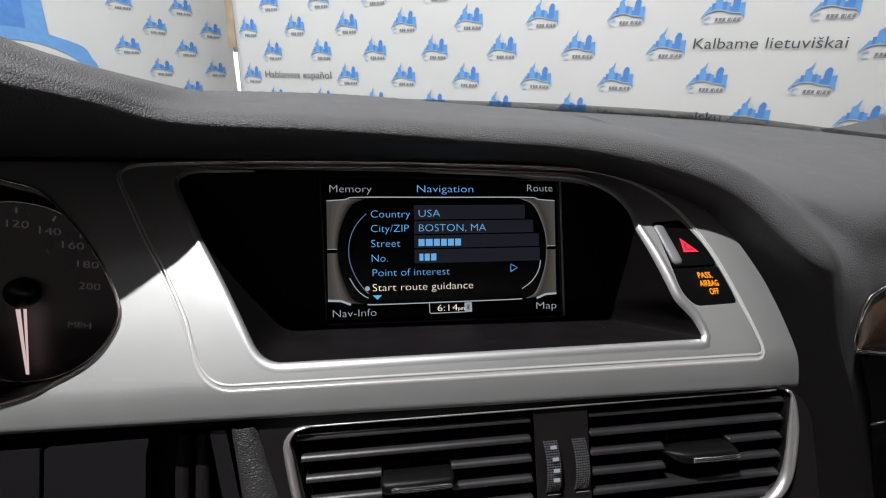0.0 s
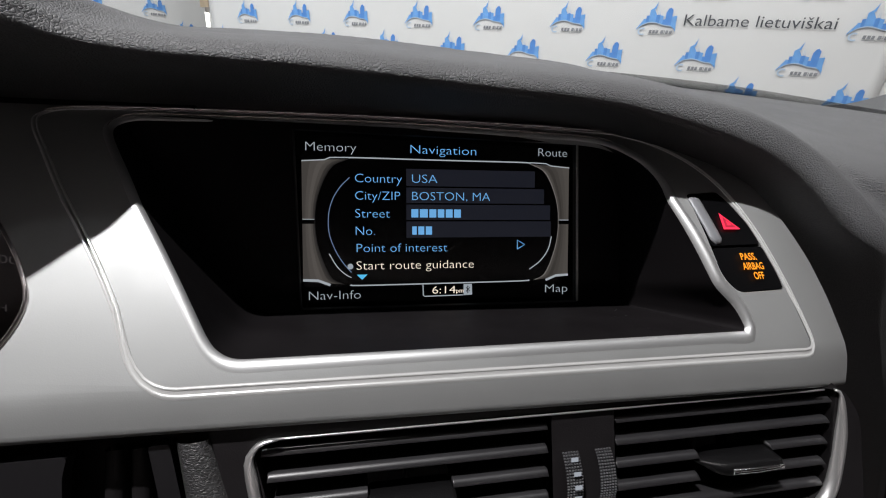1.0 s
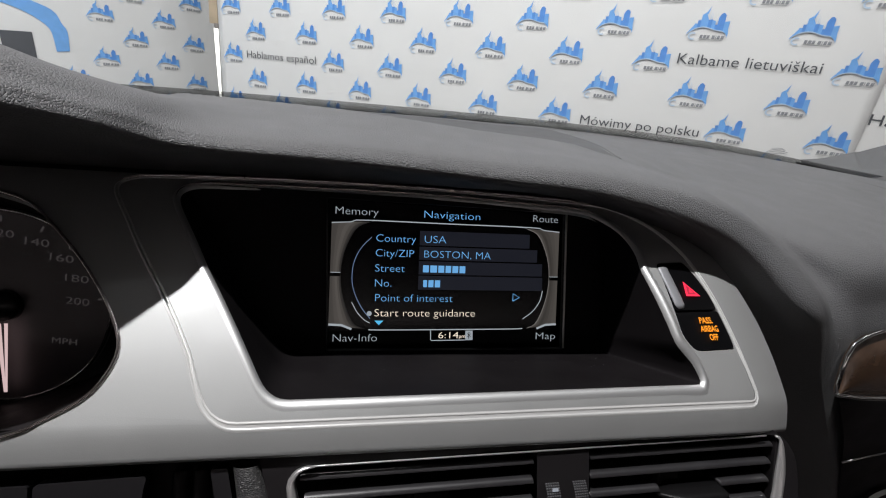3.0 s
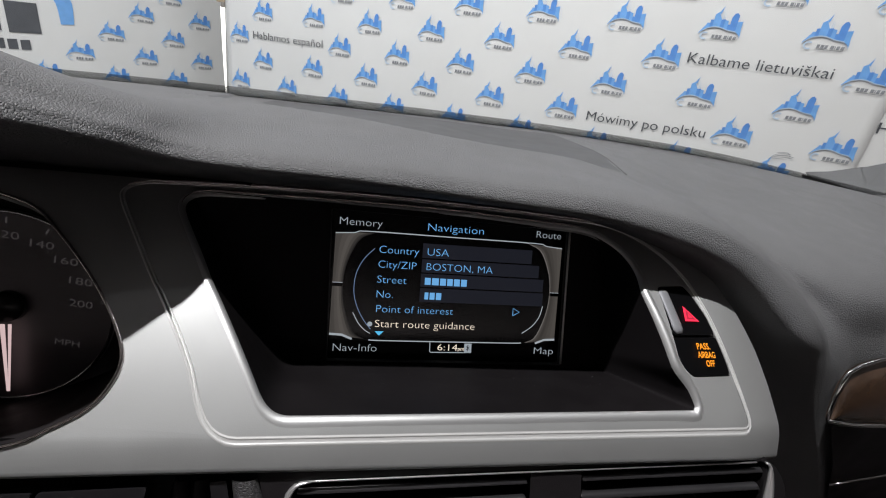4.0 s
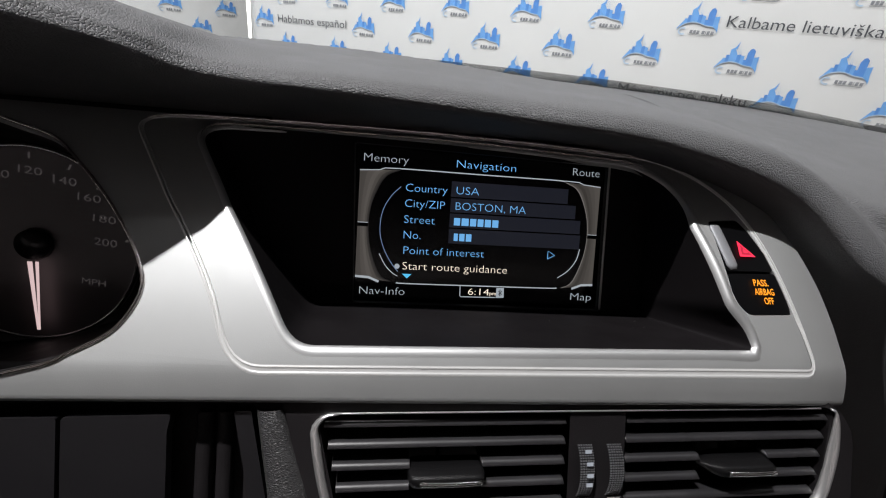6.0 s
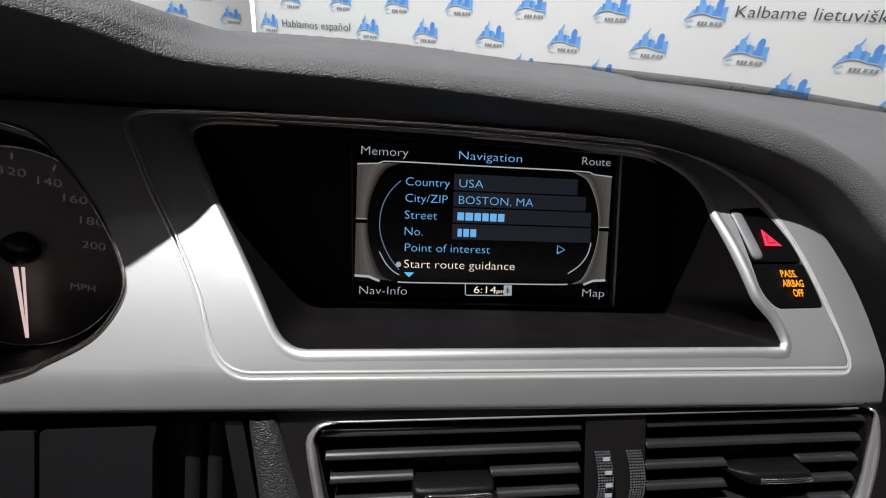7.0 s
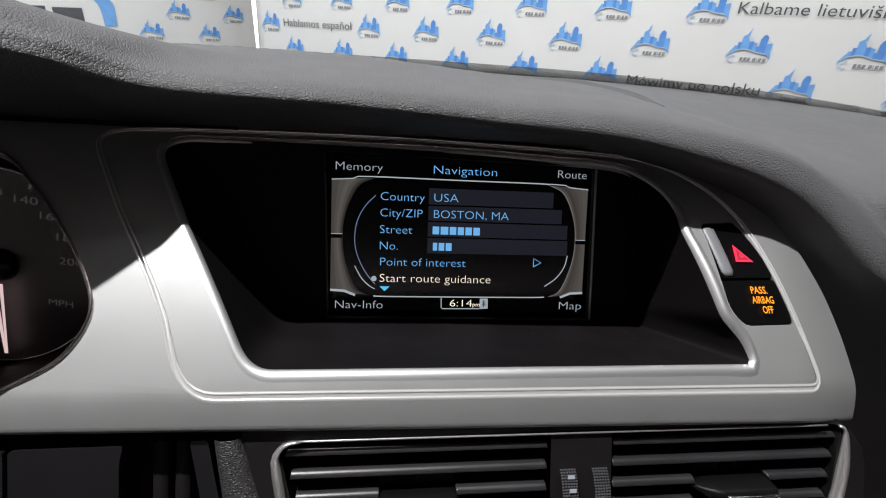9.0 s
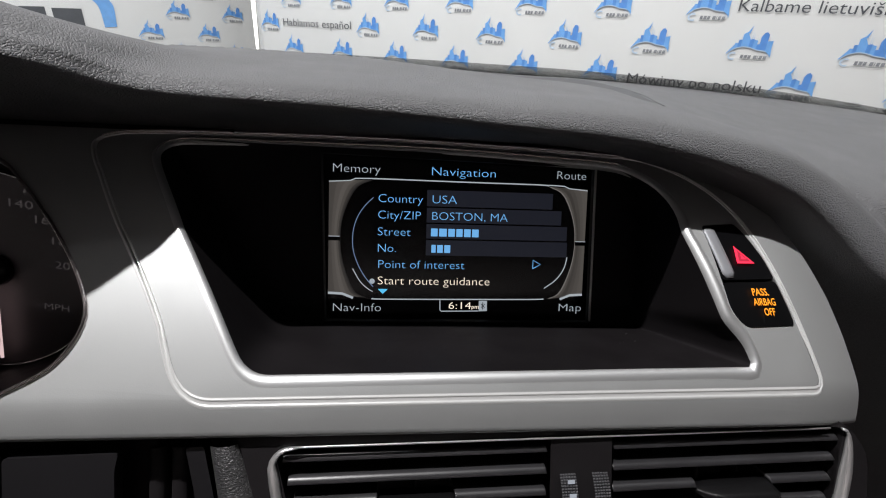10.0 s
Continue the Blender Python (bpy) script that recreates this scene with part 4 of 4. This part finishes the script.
for x, marks in ((0.0380, True), (0.0532, False)):
    wheel = thing("thumb_wheel", "knurled black thumbwheel between the air vents", "thumbwheel", "vent thumbwheels")
    reach = 0.0182

    def rim_point(dx, a, lift=0.0):
        return ventpoint(x + dx, 0.0305 - (reach + lift) * 1.05 * math.cos(a), 0.014 - (reach + lift) * math.sin(a) * 0.98)

    angles = np.linspace(0.08 * math.pi, 0.92 * math.pi, 60)
    part("rim", loft([[rim_point(dx, a) for dx in (-0.0038, 0.0038)] for a in angles]), SATIN, wheel, smooth=False)
    knurl = bmesh.new()
    for a in np.linspace(0.22 * math.pi, 0.80 * math.pi, 30):
        for c in range(6):
            dx = -0.0032 + 0.00128 * c
            foot_ = [knurl.verts.new(rim_point(dx + ex, a + ea, 0.0)) for ex, ea in ((-0.0005, -0.020), (0.0005, -0.020), (0.0005, 0.020), (-0.0005, 0.020))]
            tip_ = knurl.verts.new(rim_point(dx, a, 0.0006))
            for p, r in zip(foot_, foot_[1:] + foot_[:1]):
                knurl.faces.new((p, r, tip_))
    tagged(part("knurling", knurl, KNURL, wheel, "fine bright knurling", smooth=False), kind="stuff")
    if marks:
        for q in (0.0203, 0.0253, 0.0305, 0.0352):
            hh = 0.014 - math.sqrt(max(0.0190 ** 2 - (q - 0.0305) ** 2, 0)) - 0.0006
            bm = bmesh.new()
            bm.faces.new([bm.verts.new(ventpoint(x + 0.0006 + dx, q + dq, hh)) for dx, dq in ((-0.0016, -0.0009), (0.0016, -0.0009), (0.0016, 0.0009), (-0.0016, 0.0009))])
            part("mark", bm, WHEEL_MARK, wheel, "white lit mark", smooth=False)
    bm = bmesh.new()
    bm.faces.new([bm.verts.new(ventpoint(x + 0.0010 + dx, 0.0408 + dq, -0.0006)) for dx, dq in ((-0.0011, -0.0008), (0.0011, -0.0008), (0.0, 0.0011))])
    bm.faces.new([bm.verts.new(ventpoint(x + 0.0006 + dx, 0.0440 + dq, -0.0006)) for dx, dq in ((-0.0035, -0.0002), (0.0035, -0.0002), (0.0035, 0.0002), (-0.0035, 0.0002))])
    part("printed_symbol", bm, GREY_PRINT, console, "small pale printed symbol", smooth=False)

# lower driver's side
under = thing("knee_panel", "dark grey lower dashboard panel on the driver's side", "trim panel")
for outline, r in (([(-0.60, 0.0015), (-0.1935, 0.0020), (-0.1905, 0.14), (-0.60, 0.14)], 0.0015), ([(-0.1917, 0.0018), (-0.1497, 0.0012), (-0.1512, 0.0080), (-0.1490, 0.14), (-0.1888, 0.14)], 0.002)):
    part("panel", sheet([rounded(outline, r)], (), lambda x, q, h: ventpoint(x, q, h), 0.006), SATIN, under)
part("rib", sheet([rounded([(-0.1249, 0.0004), (-0.1178, 0.0001), (-0.0905, 0.14), (-0.0976, 0.14)], 0.0015)], (), lambda x, q, h: ventpoint(x, q, h + 0.001), 0.008), SATIN, under)
for x in (-0.1435, -0.1345):
    part("inner_rib", loft([[ventpoint(x + dx, q, 0.010 + dh) for q in (0.004, 0.14)] for dx, dh in ((0, 0.006), (0.0006, 0.0005), (0.0015, 0.0), (0.0065, 0.0008), (0.0072, 0.006))]), BLACK, under)
strip_rows = []
for q in np.linspace(-0.0005, 0.14, 30):
    x0, x1 = -0.1154 + 0.16 * q, -0.1043 + 0.32 * q
    lift = 0.0022 * min(1.0, (q + 0.0012) / 0.0012) ** 0.5
    strip_rows.append([ventpoint(x0 + (x1 - x0) * k, q, 0.001 - (lift + 0.0015) * math.sin(math.pi * k) ** 0.6) for k in np.linspace(0, 1, 10)])
part("leather_strip", loft(strip_rows), principled("dark_grained_strip", (0.046, 0.045, 0.046), 0.45, grain=0.9, grain_size=1000, stain=0.1, voronoi=True, bump_distance=0.00025, stretch=0.5), under, "grained vinyl strip")
part("backing", sheet([np.array([(-0.60, -0.005), (-0.099, -0.005), (-0.070, 0.15), (-0.60, 0.15)])], (), lambda x, q, h: ventpoint(x, q, h + 0.018), 0.003), BLACK, under)

# instrument cluster
gauge = thing("speedometer", "dark round speedometer with grey numerals and a lit needle", "gauge")
GC, GR = Vector((-0.2545, -0.0080, 0.9305)), 0.0540
g_up = Vector((0, 0.27, 1)).normalized()
g_out = Vector((1, 0, 0)).cross(g_up)
GM = Matrix((Vector((1, 0, 0)), g_up, g_out)).transposed().to_4x4()
GM.translation = GC


def gp(x, y, h=0.0):
    return GM @ Vector((x, y, h))


circle = [(math.cos(a), math.sin(a)) for a in np.linspace(0, 2 * math.pi, 72, endpoint=False)]
face = principled("dark_gauge_face", (0.15, 0.136, 0.14), 0.5, stain=0.1)
bm = bmesh.new()
bm.faces.new([bm.verts.new(gp(GR * 1.02 * x, GR * 1.02 * y, -0.001)) for x, y in circle])
part("dial", bm, face, gauge, smooth=False)
part("ring", tube([gp(GR * x, GR * y, 0.001) for x, y in circle], 0.0010, True), CHROME, gauge, "thin chrome ring")
NUM = glow("dim_gauge_print", (0.60, 0.52, 0.53), 0.055)
FAINT = principled("faint_gauge_print", (0.16, 0.152, 0.155), 0.6, stain=0.1)
SLANT = Matrix(((1, 0.22, 0, 0), (0, 1, 0, 0), (0, 0, 1, 0), (0, 0, 0, 1)))
PLACES = {0: 222, 20: 199, 40: 177, 60: 155, 80: 133, 100: 110, 120: 88, 140: 64.7, 160: 44.8, 180: 25.8, 200: 6.2}
for n, deg in PLACES.items():
    a, w = radians(deg), 0.0041 * len(str(n))
    r = float(np.interp(deg, (6, 26, 45, 90), (0.0377, 0.0402, 0.0412, 0.0423)))
    letters("numeral", str(n), 0.0058, NUM, gauge, GM @ Matrix.Translation((r * math.cos(a) - w / 2 - 0.0005, r * math.sin(a) - 0.0021, 0.0004)) @ SLANT, w)
    bm = bmesh.new()
    c, q = math.cos(a - 0.02), math.sin(a - 0.02)
    bm.faces.new([bm.verts.new(gp(u * c - d * q, u * q + d * c, 0.0003)) for u, d in ((0.0475, -0.0006), (0.0508, -0.0006), (0.0508, 0.0006), (0.0475, 0.0006))])
    part("tick", bm, NUM, gauge, smooth=False)
    u = r - 0.0085
    bm = bmesh.new()
    bm.faces.new([bm.verts.new(gp(u * math.cos(a) + dx, u * math.sin(a) + dy, 0.0003)) for dx, dy in ((-0.0028, -0.0009), (0.0025, -0.0009), (0.0029, 0.0009), (-0.0024, 0.0009))])
    part("small_print", bm, FAINT, gauge, smooth=False)
letters("numeral", "MPH", 0.0050, NUM, gauge, GM @ Matrix.Translation((0.0228, -0.0212, 0.0004)) @ SLANT, 0.0130)
for deg in range(-4, 226, 11):
    a = radians(deg)
    c, q = math.cos(a), math.sin(a)
    bm = bmesh.new()
    bm.faces.new([bm.verts.new(gp(u * c - d * q, u * q + d * c, 0.0003)) for u, d in ((0.0490, -0.0003), (0.0508, -0.0003), (0.0508, 0.0003), (0.0490, 0.0003))])
    part("tick", bm, FAINT, gauge, smooth=False)
hub = bmesh.new()
bmesh.ops.create_cone(hub, cap_ends=True, segments=32, radius1=0.0088, radius2=0.0080, depth=0.005, matrix=GM @ Matrix.Translation((0.0022, 0.0010, 0.003)))
part("hub", hub, SATIN, gauge)
NEEDLE = glow("pink_white_needle", (0.85, 0.62, 0.62), 0.75)
bm = bmesh.new()
for x0, x1 in ((0.0003, 0.0029), (0.0043, 0.0061)):
    bm.faces.new([bm.verts.new(gp(x, y, 0.006)) for x, y in ((x0, -0.0080), (x1, -0.0080), (0.0024 + 0.2 * x1, -0.0475), (0.0018 + 0.2 * x0, -0.0475))])
part("needle", bm, NEEDLE, gauge, "pale lit needle", smooth=False)
well = [(x, y) for x, y in resample(cluster_hole, 220, True)]
hood = thing("instrument_hood", "black instrument cluster surround", "instrument panel")
rows = []
for k in np.linspace(0, 1, 6):
    row = []
    for x, y in well:
        a = fascia(x, y, 0.001)
        ang = math.atan2((y + 0.05) * 2.0, x + 0.30)
        b = gp(-0.045 + 0.125 * math.cos(ang), 0.060 * math.sin(ang), -0.004)
        row.append(a.lerp(b, k))
    rows.append(row)
part("well", loft(rows, True), BLACK, hood)
part("back", box(-0.045, 0, -0.010, 0.34, 0.16, 0.004, m=GM), BLACK, hood)
part("edge", tube([fascia(x, y, -0.0002) for x, y in well], 0.0009, True), principled("dull_chrome", (0.75, 0.69, 0.68), 0.18, 1.0, stain=0.03), hood, "thin bright edge")

# passenger side
wood = thing("wood_trim", "dark walnut trim insert with a chrome border", "trim")
wl = spline([(0.258, -0.0745, 0.9050), (0.2575, -0.0720, 0.918), (0.260, -0.0690, 0.933), (0.268, -0.0670, 0.9430), (0.30, -0.065, 0.951), (0.36, -0.062, 0.957), (0.5, -0.06, 0.960), (0.75, -0.058, 0.960)], 50)
wb = spline([(0.258, -0.0745, 0.9045), (0.30, -0.077, 0.9015), (0.5, -0.078, 0.900), (0.75, -0.078, 0.898)], 50)
wl, wb = resample(wl, 60), resample(wb, 60)
part("veneer", loft([[a + (b - a) * s + np.array((0, -0.004 * math.sin(math.pi * s), 0)) for s in np.linspace(0, 1, 8)] for a, b in zip(wl, wb)]), WOOD, wood)
part("chrome_border", tube(wl + np.array((0, -0.002, 0)), 0.0014), CHROME, wood, "chrome border")
part("chrome_border", tube(wb + np.array((0, -0.003, 0)), 0.0016), CHROME, wood, "chrome border")
glove = thing("glovebox", "dark grey glovebox front below the wood trim", "glovebox")
part("front", loft([[(0.266, -0.076, 0.8975), (0.5, -0.080, 0.893), (0.75, -0.080, 0.892)], [(0.296, -0.074, 0.855), (0.5, -0.080, 0.855), (0.75, -0.080, 0.855)], [(0.45, -0.045, 0.60), (0.5, -0.045, 0.60), (0.75, -0.045, 0.60)]]), BLACK, glove)
part("chrome_strip", tube([(0.294, -0.0800, 0.842), (0.31, -0.0805, 0.846), (0.34, -0.081, 0.851), (0.5, -0.082, 0.858)], 0.0009), CHROME, glove, "thin chrome strip")

knob = [(0.378 + 0.0165 * math.cos(a), -0.0725, 0.7770 + 0.0165 * math.sin(a)) for a in np.linspace(0, 2 * math.pi, 48, endpoint=False)]
lock = thing("glovebox_lock", "round glovebox lock with a chrome ring", "lock")
part("ring", tube(knob, 0.0017, True, 10, normal=(0, 1, 0)), DULL, lock, "satin chrome ring")
bm = bmesh.new()
bmesh.ops.create_cone(bm, cap_ends=True, segments=40, radius1=0.0158, radius2=0.0150, depth=0.012, matrix=Matrix.Translation((0.378, -0.0672, 0.777)) @ Matrix.Rotation(radians(90), 4, "X"))
part("cylinder", bm, BLACK, lock)

# car shell: windscreen, pillar, roof and cabin
screen_low = spline([(-0.75, 0.20, 1.005), (-0.42, 0.252, 1.012), (-0.19, 0.284, 1.015), (0.08, 0.302, 1.015), (0.24, 0.302, 1.013), (0.42, 0.298, 1.006), (0.62, 0.26, 0.990), (0.72, 0.20, 0.985)], 60)
windscreen = thing("windscreen", "sloping car windscreen with a dotted black lower band", "windscreen")
glass = bpy.data.materials.new("clear_glass")
glass.use_nodes = True
gn = glass.node_tree
gn.nodes.clear()
go = gn.nodes.new("ShaderNodeOutputMaterial")
gt, gg, gx, gf = (gn.nodes.new(k) for k in ("ShaderNodeBsdfTransparent", "ShaderNodeBsdfGlossy", "ShaderNodeMixShader", "ShaderNodeLayerWeight"))
gg.inputs["Roughness"].default_value = 0.02
gt.inputs["Color"].default_value = (0.97, 0.985, 0.98, 1)
gp_ = gn.nodes.new("ShaderNodeMath")
gp_.operation = "POWER"
gp_.inputs[1].default_value = 5.0
gm_ = gn.nodes.new("ShaderNodeMath")
gm_.operation = "MULTIPLY_ADD"
gm_.inputs[1].default_value, gm_.inputs[2].default_value = 0.6, 0.04
gn.links.new(gf.outputs["Facing"], gp_.inputs[0])
gn.links.new(gp_.outputs[0], gm_.inputs[0])
gn.links.new(gm_.outputs[0], gx.inputs[0])
gn.links.new(gt.outputs[0], gx.inputs[1])
gn.links.new(gg.outputs[0], gx.inputs[2])
gn.links.new(gx.outputs[0], go.inputs[0])


def glass_point(k, s):
    p = Vector(screen_low[k])
    inward = 1 - 0.18 * s
    return Vector((p.x * inward, p.y - 0.66 * s, p.z + (1.42 - p.z) * s ** 0.92))


pane = part("pane", loft([[glass_point(k, s) for k in range(60)] for s in np.linspace(0, 1, 12)]), glass, windscreen, "clear glass")
pane.visible_shadow = False
FRIT = principled("black_ceramic_print", (0.012, 0.012, 0.013), 0.5, stain=0.05)
band = bmesh.new()
for j in range(14):
    s0 = 0.0005 + 0.00165 * j
    ra = [band.verts.new(glass_point(k, s0) + Vector((0, -0.002, -0.001))) for k in range(60)]
    rb = [band.verts.new(glass_point(k, s0 + 0.00165 * (0.94 - 0.026 * j)) + Vector((0, -0.002, -0.001))) for k in range(60)]
    for k in range(59):
        band.faces.new((ra[k], ra[k + 1], rb[k + 1], rb[k]))
part("lower_seal", loft([[p + np.array(d) for p in screen_low] for d in ((0, -0.001, 0.001), (0, 0.0, -0.03))]), FRIT, windscreen, "black rubber seal")
tagged(part("dotted_band", band, FRIT, windscreen, "black printed lower band"), kind="stuff")
# unseen cabin box, added to keep the hall's light off the dashboard
roof = thing("unseen_car_roof", "unseen grey car roof and cabin walls that block light", "car roof")
part("headliner", box(0, -1.05, 1.45, 1.5, 1.45, 0.04), HEADLINER, roof)
part("rear_wall", box(0, -1.75, 0.655, 1.6, 0.05, 0.86), HEADLINER, roof)
part("rear_header", box(0, -1.75, 1.345, 1.5, 0.05, 0.17), HEADLINER, roof)
for s in (-1, 1):
    part("side_wall", box(s * 0.77, -0.9, 0.60, 0.05, 1.9, 0.75), HEADLINER, roof)
    part("roof_side", box(s * 0.77, -1.05, 1.36, 0.06, 1.5, 0.18), HEADLINER, roof)
part("cabin_floor", box(0, -0.8, 0.25, 1.6, 2.0, 0.05), HEADLINER, roof)
for s in (-1, 1):
    pillar = thing("windscreen_pillar", "dark grey trimmed windscreen pillar", "pillar", "windscreen pillars")
    seam = spline([(s * 0.640, 0.350, 0.990), (s * 0.636, 0.300, 0.992), (s * 0.634, 0.260, 0.992), (s * 0.626, 0.210, 0.991), (s * 0.60, 0.10, 0.985), (s * 0.57, 0.0, 0.975)], 30)
    upper_edge = spline([(s * 0.645, 0.352, 0.9955), (s * 0.68, 0.345, 1.002), (s * 0.70, 0.319, 1.018), (s * 0.70, 0.291, 1.031), (s * 0.69, 0.05, 1.16), (s * 0.67, -0.26, 1.37)], 30)
    rows = []
    for a, b in zip(seam, upper_edge):
        mid_ = (a + b) / 2 + np.array((s * 0.012, 0.0, -0.004))
        rows.append([a + np.array((s * 0.002, 0, -0.02)), a + np.array((s * 0.001, 0, 0.0)), mid_, b, b + np.array((s * 0.05, 0.02, 0.0))])
    part("trim", loft(rows), LEATHER, pillar)
    part("seam", tube([a + np.array((0, 0, 0.0005)) for a in seam], 0.0016), BLACK, pillar, "dark seam beside the dashboard")

# scuff and slot on the padded top
scuff = [(0.0270, 0.0228), (0.0330, 0.0215), (0.0368, 0.0210), (0.0420, 0.0232), (0.0452, 0.0250), (0.0478, 0.0207), (0.0484, 0.0120), (0.0490, 0.0068)]
line_ = spline(scuff, 28)
rows = []
for k, (x, y) in enumerate(line_):
    w = 0.0011 * math.sin(math.pi * min(max(k / 27, 0.06), 0.94)) * (0.7 + 0.5 * noise.noise((k * 0.7, 3.0, 0.0)))
    rows.append([on_pad(x - 0.3 * w, y - w, 0.0005), on_pad(x + 0.3 * w, y + w, 0.0005)])
part("scuff_mark", loft(rows), principled("pale_scuff", (0.16, 0.16, 0.155), 0.7, grain=0.5, grain_size=900, stain=0.3, stain_size=300), dash, "pale scuff on the vinyl")
# black tube laid in the crease at the tray's end as its shade
end = spline([(0.140, 0.205), (0.152, 0.200), (0.1640, 0.192), (0.1690, 0.172), (0.1660, 0.140), (0.1590, 0.110), (0.1515, 0.085), (0.1470, 0.069), (0.1440, 0.066)], 40)
part("tray_crease_shade", tube([on_pad(x, y, -0.0005) for x, y in end], list(np.interp(np.linspace(0, 1, 40), (0, 0.2, 0.8, 0.95, 1), (0.0003, 0.0007, 0.0008, 0.0010, 0.0004)))), BLACK, dash, "dark line for the shade in the crease at the tray's end")
rows = []
for k, t in enumerate(np.linspace(0, 1, 16)):
    x, y, w = 0.536 + 0.03 * t, 0.178 - 0.09 * t, 0.0035 * min(1, 3 * t + 0.05)
    rows.append([on_pad(x, y, 0.0012), on_pad(x + w, y + 0.3 * w, 0.0012)])
part("side_demister_slot", loft(rows), BLACK, dash, "dark demister slot")
# pencilled scribble on the main banner
for k, o in enumerate((((3.335, 0.825), (3.344, 0.838), (3.359, 0.853), (3.39, 0.863), (3.417, 0.862)), ((3.35, 0.84), (3.373, 0.850), (3.40, 0.856), (3.43, 0.852)),
                       ((3.345, 0.833), (3.373, 0.837), (3.397, 0.846), (3.427, 0.846)), ((3.36, 0.862), (3.40, 0.868), (3.415, 0.855)))):
    rows = []
    for x, y in spline(o, 18):
        rows.append([MAIN @ Vector((x, y - 0.0012, 0.002)), MAIN @ Vector((x, y + 0.0012, 0.002))])
    part("pencil_mark", loft(rows), GREYINK, main_banner)

# dust on the floor of the recess
rnd = random.Random(4)
bm = bmesh.new()
for _ in range(16):
    p = np.array((rnd.uniform(-0.09, 0.11), -0.0951))
    foot_x, foot_z = mate(p)
    at = fascia(p[0], p[1], 0.0044).lerp(sc(foot_x, -0.010, foot_z), rnd.uniform(0.1, 0.9)) + Vector((0, -0.0003, 0.0006))
    w = rnd.uniform(0.00012, 0.00028)
    bm.faces.new([bm.verts.new(at + Vector((dx * w, 0, dz * w))) for dx, dz in ((-1, -1), (1.3, -0.8), (1, 1), (-0.8, 1.2))])
tagged(part("dust", bm, principled("pale_dust", (0.35, 0.35, 0.36), 0.9, stain=0.2), dash, "specks of pale dust", smooth=False), kind="stuff")
